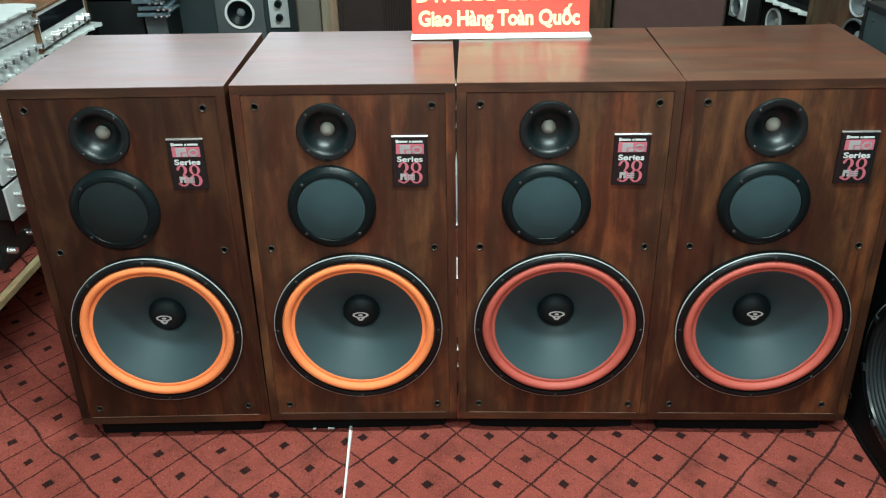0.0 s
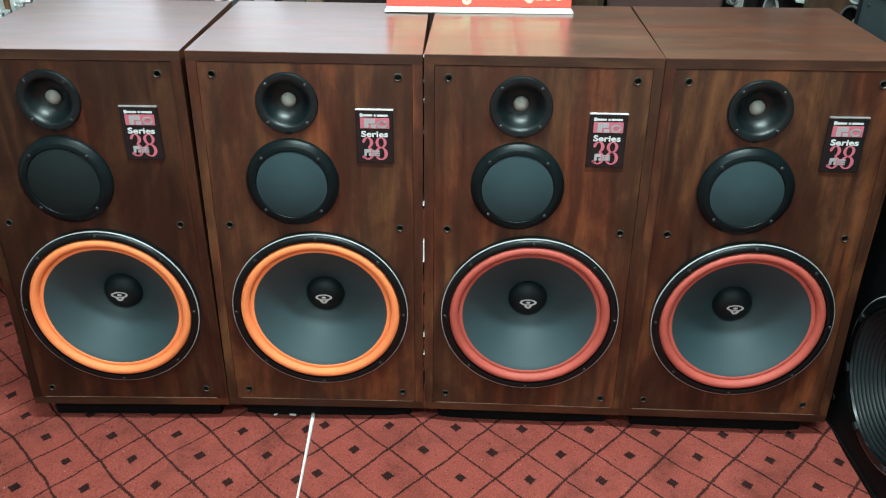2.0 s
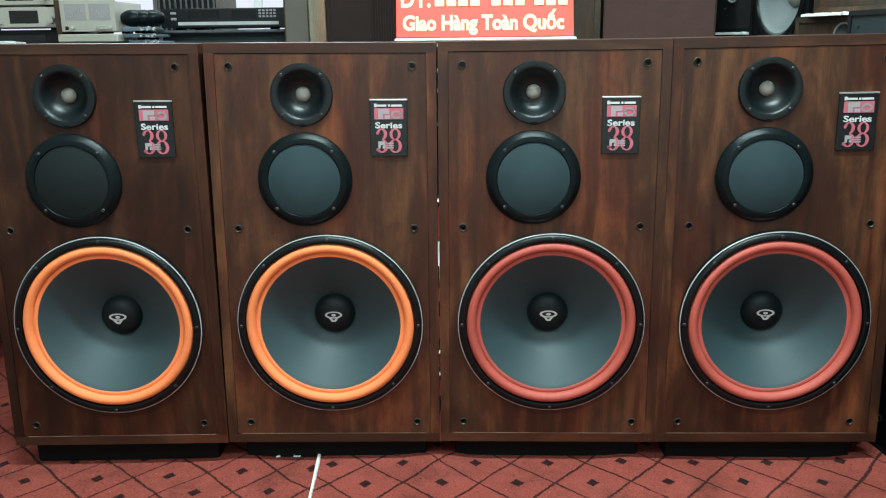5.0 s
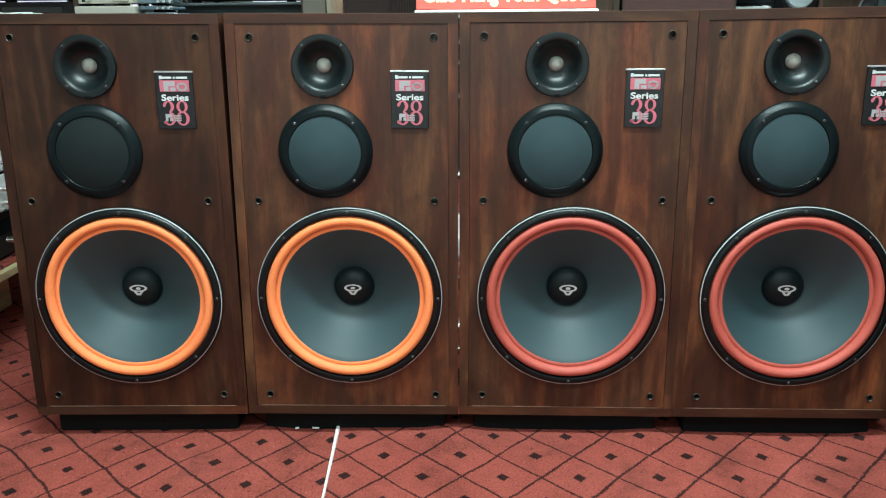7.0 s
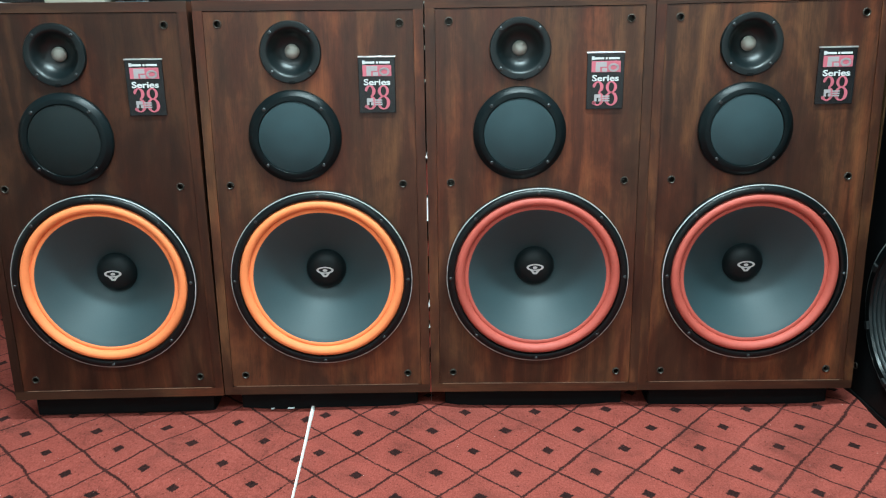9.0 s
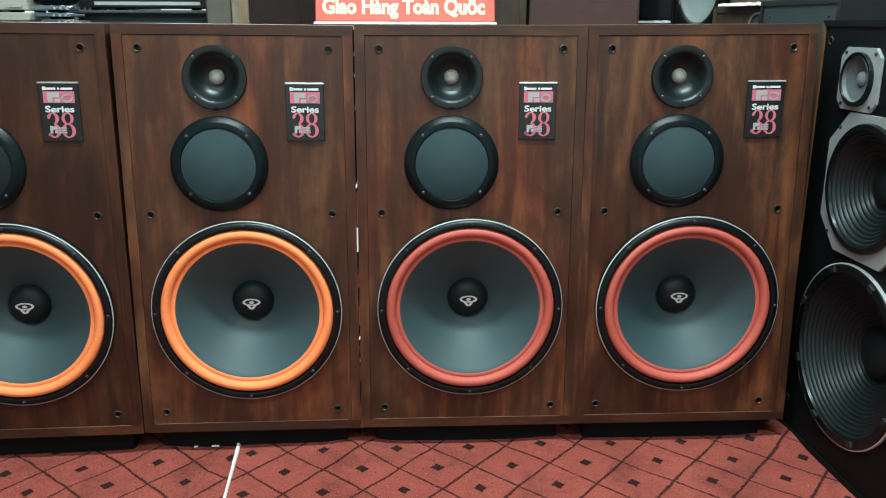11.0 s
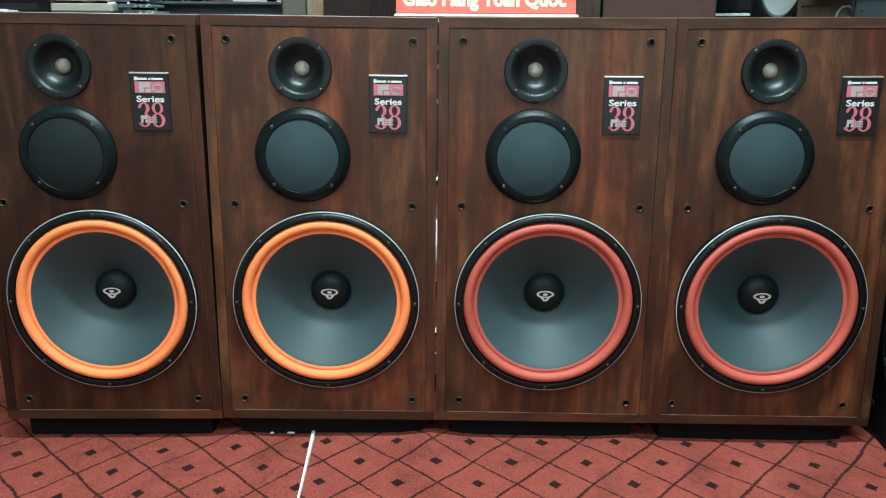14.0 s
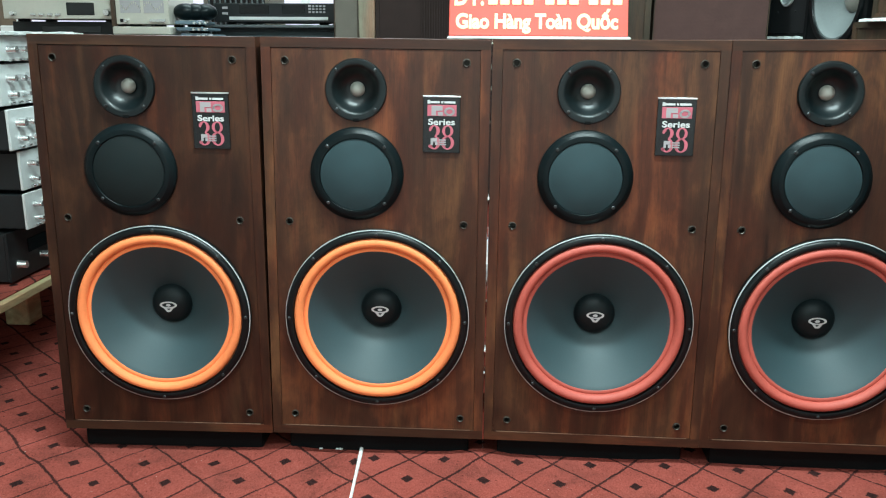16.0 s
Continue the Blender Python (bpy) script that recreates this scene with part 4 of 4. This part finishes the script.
tb_ = cabinet("brown_speaker", pose(1.145, 0.76, 0.966, 0, 0, -76), 0.36, 0.24, 0.40, M["brown_wood"], M["brown_wood"], "brown wooden speaker stacked on white paper")
part("label_plate", box(0.06, 0.12, 0.002, 0.0038, 0.045, 0.06), M["oak"], tb_, "small pale label plate")

# stacked black speakers with a pale cone
lo = cabinet("black_speaker", pose(1.076, 1.15, 0.0, 0, 0, -80), 0.36, 0.33, 0.800, M["black_matt"], M["black_matt"], "black speaker with a bright silver driver at the bottom of stack", group="stacked black speakers", t=0.014, holes=[bore(-0.08, 0.735, 0.046)])
ring_cone(lo, "midrange", -0.08, 0.735, 0.046, 0.003, M["steel"], M["grey_cone"], M["dome"], 0.3)
part("corner_plate", prism(octagon(0.06, 0.725, 0.05, 0.022, 0.015), -0.001, 0.004), M["steel"], lo)
wrap_sheet("foam_sheet", pose(1.066, 1.15, 0.800, 0, 0, -80), 0.38, 0.30, "white foam sheet between two stacked black speakers", M["foam"])
hi = cabinet("black_speaker", pose(1.076, 1.15, 0.808, 0, 0, -80), 0.345, 0.33, 0.55, M["black_matt"], M["black_matt"], "black-fronted speaker with a pale grey woofer, upper of stack", group="stacked black speakers", t=0.016, holes=[bore(0.0, 0.228, 0.150, 0.12)])
ring_cone(hi, "woofer", 0.0, 0.228, 0.150, 0.003, M["gasket"], M["grey_cone"], M["dome"], 0.42, 0, "large pale grey paper woofer", 0.12)
kp = part("control_plate", box(-0.055, 0.055, -0.001, 0.0038, 0.040, 0.072, 0.001), M["silver"], hi, "silver plate with two black knobs")
for x in (-0.005, 0.028):
    part("knob", lathe([(0, -0.016), (0.011, -0.016), (0.013, -0.001)], 20, x, 0.056), M["black_satin"], kp, "", True)
screws(hi, 0.0, 0.15, 0.165, 0.003, 4, 45.0)

# small speakers, one on the other
s1 = cabinet("small_speaker", pose(1.035, 1.485, 0.0, 0, 0, -80), 0.30, 0.28, 0.910, M["black_matt"], M["black_case"], "slim black speaker with silver-framed small drivers", group="slim speakers", t=0.012, holes=[bore(-0.03, 0.822, 0.036), bore(-0.03, 0.730, 0.036)])
for z in (0.822, 0.730):
    pl = part("driver_frame", plate(rect(-0.09, 0.03, z - 0.043, z + 0.043), [bore(-0.03, z, 0.036)], -0.001, 0.0038), M["silver"], s1, "square silver driver frame")
    ring_cone(pl, "basket", -0.03, z, 0.036, -0.002, M["steel"], M["grey_plate"], M["black_satin"], 0.3)
wrap_sheet("foam_sheet", pose(1.025, 1.47, 0.910, 0, 0, -80), 0.31, 0.24, "torn white foam sheet on a slim black speaker", M["foam"])
s2 = cabinet("small_speaker", pose(1.035, 1.47, 0.919, 0, 0, -80), 0.27, 0.26, 0.36, M["black_matt"], M["black_case"], "slim black speaker stacked on foam sheet", group="slim speakers", t=0.012, holes=[bore(-0.01, 0.155, 0.052)])
ring_cone(s2, "tweeter", -0.01, 0.155, 0.052, 0.003, M["steel"], M["grey_cone"], M["dome"], 0.3)
screws(s2, -0.01, 0.085, 0.06, 0.003, 2, 0)

# ---- back row ----
mc = cabinet("cloth_speaker", pose(0.782, 1.52, 0.0), 0.415, 0.35, 1.25, M["brown_wood"], M["maroon_cloth"], "tall wooden speaker with a maroon cloth front", t=0.004)
sd = cabinet("wooden_cabinet", pose(0.475, 1.44, 0.0), 0.15, 0.42, 1.28, M["brown_wood"], M["brown_wood"], "narrow dark brown wooden speaker side", t=0.022)
dc = cabinet("cloth_speaker", pose(-0.0085, 1.34, 0.0), 0.833, 0.40, 1.11, M["dark_cloth"], M["dark_cloth"], "wide speaker with a dark brown cloth front behind sign", t=0.012)
for i in range(15):
    part("slat", box(-0.2585 + i * 0.009, -0.2540 + i * 0.009, -0.004, 0.0038, 0.02, 1.09), M["dark_cloth"], dc)
gc = cabinet("cloth_speaker", pose(-0.5300, 1.33, 0.0), 0.087, 0.36, 1.11, M["brown_wood"], M["grey_cloth"], "narrow speaker with a grey-brown cloth front", t=0.004)
post = new("wooden_post", finish(box(-0.4855, -0.4280, 1.325, 1.40, 0.0, 1.11, 0.003), "wooden_post", M["tan_wood"]))
tagged(post, "pale tan wooden post between two speakers", "post")

# slate-grey monitor with two bright-ringed drivers
lv = cabinet("monitor_speaker", pose(-0.826, 1.50, 0.0), 0.478, 0.38, 0.938, M["louvre"], M["louvre"], "dark slate speaker with perforated front and white-ringed drivers", t=0.010, holes=[bore(0.010, 0.828, 0.036, 0.16), bore(0.009, 0.735, 0.056, 0.14)])
pl = part("driver_plate", plate(rect(-0.080, 0.100, 0.62, 0.890), [bore(0.010, 0.828, 0.036, 0.16), bore(0.009, 0.735, 0.056, 0.14)], -0.010, -0.0025), M["grey_plate"], lv, "plain grey driver plate")
ring_cone(pl, "tweeter", 0.010, 0.828, 0.036, -0.011, M["white_plastic"], M["black_satin"], M["black_satin"], 0.3, 0, "small driver in a white ring", 0.16)
ring_cone(pl, "midrange", 0.009, 0.735, 0.056, -0.011, M["white_plastic"], M["black_satin"], M["grey_cone"], 0.3, 0, "driver with a grey dome in a white ring", 0.14)
part("label_plate", box(0.122, 0.152, -0.004, -0.002, 0.811, 0.823), M["orange_print"], lv, "small orange label")
part("label_plate", box(0.157, 0.185, -0.004, -0.002, 0.814, 0.824), M["grey_plate"], lv)
kp = part("control_plate", box(0.118, 0.191, -0.006, -0.002, 0.680, 0.800, 0.001), M["silver"], lv, "silver plate with two black knobs")
for z in (0.768, 0.718):
    part("knob", lathe([(0, -0.022), (0.012, -0.022), (0.014, -0.005)], 20, 0.155, z), M["black_satin"], kp, "", True)
part("lid", box(-0.262, 0.262, -0.030, 0.36, 0.9385, 0.9500, 0.004, 2), M["grey_plate"], lv, "flat grey lid that juts out")
# disc player on it
tun = unit("cd_player", pose(-0.820, 1.465, 0.950), 0.453, 0.34, 0.076, M["black_case"], M["black_case"], "black disc player with a keypad on a slate speaker", windows=((-0.13, -0.02, 0.038, 0.070), (0.03, 0.115, 0.038, 0.070)), category="disc player")
part("silver_strip", box(-0.17, 0.20, -0.0065, -0.003, 0.016, 0.028, 0.001), M["silver"], tun, "bright strip below the displays")
for i in range(5):
    for j in range(3):
        part("button", box(0.128 + i * 0.0135, 0.137 + i * 0.0135, -0.0075, -0.003, 0.042 + j * 0.0105, 0.0485 + j * 0.0105, 0.0008), M["badge_grey"], tun)
for z in (0.035, 0.055):
    part("button", box(-0.195, -0.175, -0.0075, -0.003, z, z + 0.008, 0.0008), M["badge_grey"], tun)

# arch-fronted speaker by the window
ar = cabinet("slatted_speaker", pose(-1.25, 2.40, 0.0), 0.32, 0.30, 1.45, M["grey_cloth"], M["display"], "pale wooden speaker with dark arched slots before window", t=0.02)
for i in range(11):
    part("slat", box(-0.136 + i * 0.0262, -0.128 + i * 0.0262, -0.003, 0.005, 0.02, 1.43, 0.001), M["grey_plate"], ar)

# ---- tables and stacks of amplifiers on the left ----
def low_table(m, w, d, h, label, top, n=7, cloth=None):
    t = thing("pallet", m, label, "pallet")
    for i in range(n):
        x = -w / 2 + (w / n) * i
        part("plank", box(x + 0.003, x + w / n - 0.003, 0, d, h - 0.022, h, 0.002), top, t)
    for y in (0.25, d / 2 + 0.28, d - 0.13):
        part("bearer", box(-w / 2 + 0.12, w / 2 - 0.12, y, y + 0.10, h - 0.045, h - 0.0225, 0.002), top, t)
        for x in (-w / 2 + 0.20, w / 2 - 0.28):
            part("block", box(x - 0.04, x + 0.04, y + 0.01, y + 0.09, 0, h - 0.0455, 0.004), top, t)
    return t


low_table(pose(-1.60, -0.30, 0.0), 0.72, 1.55, 0.240, "raw wooden pallet carrying stacked amplifiers on red carpet", M["pallet"])
low_table(pose(-1.42, 1.32, 0.0), 0.80, 0.60, 0.240, "raw wooden pallet under equipment by the back wall", M["pallet"])
rug = new("cloth", finish(box(-1.94, -1.262, -0.29, 1.22, 0.240, 0.246, 0.002), "cloth", M["carpet_a"]))
tagged(rug, "piece of red patterned carpet over a wooden pallet", "cloth")

F = 90
rnd = random.Random(4)


def knob_row(w, z, r, count, x0=-0.4, x1=0.42):
    return [(w * (x0 + (x1 - x0) * i / (count - 1)), z, r * (0.8 + 0.4 * rnd.random())) for i in range(count)]


# near stack: silver fronts look along +x
z = 0.246
unit("black_amplifier", pose(-1.30, 0.62, z, 0, 0, F), 0.43, 0.32, 0.145, M["black_case"], M["black_case"], "black amplifier at the bottom of a stack", knob_row(0.43, 0.05, 0.012, 4), ((-0.12, 0.1, 0.07, 0.11),))
z += 0.145
stack = ((0.105, 0.64, "silver", M["black_case"]), (0.112, 0.645, "silver", M["black_case"]), (0.113, 0.60, "silver", M["black_case"]), (0.113, 0.598, "silver", M["silver"]), (0.072, 0.60, "silver", M["silver"]))
for i, (h, yc, f, case) in enumerate(stack):
    ks = knob_row(0.43, h * 0.68, 0.0095, 9) + knob_row(0.43, h * 0.32, 0.0075, 7) if h > 0.09 else knob_row(0.43, h * 0.5, 0.009, 9)
    unit("amplifier", pose(-1.245 - 0.006 * (i % 2), yc, z, 0, 0, F + (i % 3 - 1) * 0.8), 0.43, 0.34, h, M[f], case, "silver-faced amplifier with many knobs in a stack", ks, buttons=[(-0.17 + 0.035 * k, h * 0.14, 0.012, 0.006) for k in range(4)], group="stacked silver amplifiers")
    z += h
wrap_sheet("foam_sheet", pose(-1.235, 0.60, z, 0, 0, F), 0.42, 0.30, "crumpled white foam sheet on stacked amplifiers", M["foam"])

# second stack: receivers in wooden cases
z = 0.246
for i, (h, f, lab) in enumerate(((0.14, "black_case", "black receiver low in a stack"), (0.14, "silver", "silver receiver low in a stack"), (0.12, "black_case", "black amplifier in a stack of receivers"))):
    unit("receiver", pose(-1.25, 1.03, z, 0, 0, F), 0.41, 0.33, h, M[f], M["black_case"], lab, knob_row(0.41, h * 0.4, 0.013, 5), ((-0.15, 0.05, h * 0.6, h * 0.85),), group="stacked receivers", category="receiver")
    z += h
unit("receiver", pose(-1.245, 1.00, z, 0, 0, F - 2), 0.41, 0.34, 0.118, M["display"], M["silver"], "black-fronted receiver with silver knobs", knob_row(0.41, 0.05, 0.015, 5, 0.0, 0.42), ((-0.19, 0.19, 0.07, 0.105),), group="stacked receivers", category="receiver")
z += 0.118
wrap_sheet("foam_sheet", pose(-1.235, 1.00, z, 0, 0, F - 2), 0.43, 0.30, "wavy white foam sheet between two receivers", M["foam"])
z += 0.009
rc = unit("receiver", pose(-1.25, 0.995, z, 0, 0, F + 3), 0.385, 0.33, 0.112, M["silver"], M["oak"], "silver receiver in a light walnut case", knob_row(0.385, 0.030, 0.011, 7), ((-0.18, 0.18, 0.055, 0.104),), sides=M["oak"], group="stacked receivers", category="receiver")
z += 0.123

# black and grey units behind, fronts towards the room
z = 0.240
for i, h in enumerate((0.15, 0.15, 0.14, 0.135, 0.095)):
    unit("black_amplifier", pose(-1.225, 1.335 + 0.006 * (i % 2), z), 0.20, 0.30, h, M["black_case"], M["black_case"], "plain black power amplifier in a stack", group="stacked black amplifiers")
    z += h
eq = unit("equaliser", pose(-1.237, 1.27, z + 0.028), 0.19, 0.26, 0.113, M["cream"], M["cream"], "champagne graphic equaliser with a dark wooden side", [(-0.055, 0.020, 0.006)], ((-0.082, -0.070, 0.014, 0.026),), category="equaliser", buttons=[(0.055, 0.020, 0.055, 0.010)])
part("side_cheek", box(-0.113, -0.0955, -0.006, 0.26, 0.0, 0.114, 0.002), M["brown_wood"], eq, "dark wooden side cheek")
for x0 in (-0.078, 0.006):
    g = part("slider_field", box(x0, x0 + 0.072, -0.0055, -0.0035, 0.046, 0.100), M["badge_grey"], eq, "grey field of sliders")
    for k in range(9):
        part("slider", box(x0 + 0.004 + k * 0.0075, x0 + 0.0065 + k * 0.0075, -0.0085, -0.005, 0.066 + 0.012 * math.sin(k * 0.8 + x0 * 40), 0.074 + 0.012 * math.sin(k * 0.8 + x0 * 40)), M["cream"], g)
tray = new("tray", finish(box(-1.345, -1.135, 1.255, 1.60, z, z + 0.028, 0.004), "tray", M["cream"]))
tagged(tray, "flat beige casing under an equaliser", "casing")
z2 = 0.240
for i, h in enumerate((0.20, 0.20, 0.1225)):
    unit("cassette_deck", pose(-1.078, 1.335, z2), 0.075, 0.26, h, M["grey_plate"], M["black_case"], "small grey unit in a narrow stack", [(0.0, h * 0.4, 0.012)], category="deck", group="narrow grey stack")
    z2 += h
for i in range(9):
    unit("switch_box", pose(-1.072 + 0.012 * math.sin(i * 2.3), 1.29, z2 + i * 0.022, 0, 0, 5 * math.sin(i * 1.7)), 0.105, 0.16, 0.021, M["blue_grey"], M["blue_grey"], "thin blue-grey box in a small pile", [(0.02 + 0.02 * k, 0.013, 0.005) for k in range(3)], category="box", group="pile of blue-grey boxes")
# headphones-like black cushion
bm = bmesh.new()
for k in range(3):
    bmesh.ops.create_uvsphere(bm, u_segments=20, v_segments=12, radius=0.5, matrix=Matrix.Translation((0.03 * (k - 1), 0.012 * k, 0.030)) @ Matrix.Diagonal((0.090, 0.085, 0.060, 1)))
cushion = new("cushion", finish(bm, "cushion", M["black_satin"], True))
cushion.matrix_basis = pose(-1.080, 1.345, z2 + 0.198)
tagged(cushion, "black padded bundle on blue-grey boxes", "bundle")

# champagne decks on a dark amplifier, at the back left
z = 0.246
x = -1.545
for i, (h, f, lab) in enumerate(((0.17, "black_case", "black amplifier at the base of a stack"), (0.17, "black_case", "black amplifier low in a stack"), (0.16, "black_case", "black amplifier in a stack"), (0.145, "black_case", "black amplifier in a stack of decks"), (0.064, "black_case", "flat black unit under champagne decks"))):
    unit("amplifier", pose(x, 1.345, z), 0.42, 0.30, h, M[f], M["black_case"], lab, (), ((-0.1, 0.12, h * 0.4, h * 0.75),), group="back stack")
    z += h
for i, h in enumerate((0.076, 0.078, 0.078)):
    unit("cassette_deck", pose(x - 0.012 * i, 1.30 + 0.01 * i, z, 0, 0, 1.5 - 2 * i), 0.42, 0.28, h, M["cream"], M["cream"], "champagne cassette deck in a stack", [(0.17, h * 0.4, 0.012), (-0.17, h * 0.35, 0.008)], ((0.02, 0.12, h * 0.28, h * 0.85),), [(-0.1 + 0.03 * k, h * 0.3, 0.018, 0.008) for k in range(4)], category="deck", group="champagne decks")
    z += h

# white carton on the floor behind the row
carton = new("carton", finish(box(-0.16, 0.08, 1.12, 1.30, 0.0, 0.235, 0.004), "carton", M["paper"]))
tagged(carton, "plain white carton on the floor behind speakers", "carton")
# scraps of paper on the carpet by the plinth
for x, y, w, a in ((-0.378, 0.018, 0.008, 12), (-0.336, 0.019, 0.016, -4)):
    scrap = new("paper_scrap", finish(box(-w / 2, w / 2, -0.003, 0.003, 0.0, 0.0016, 0.0004), "paper_scrap", M["paper"]))
    scrap.matrix_basis = pose(x, y, 0.0015, 0, 0, a)
    tagged(scrap, "tiny white paper scrap on the red carpet", "paper", "paper scraps")
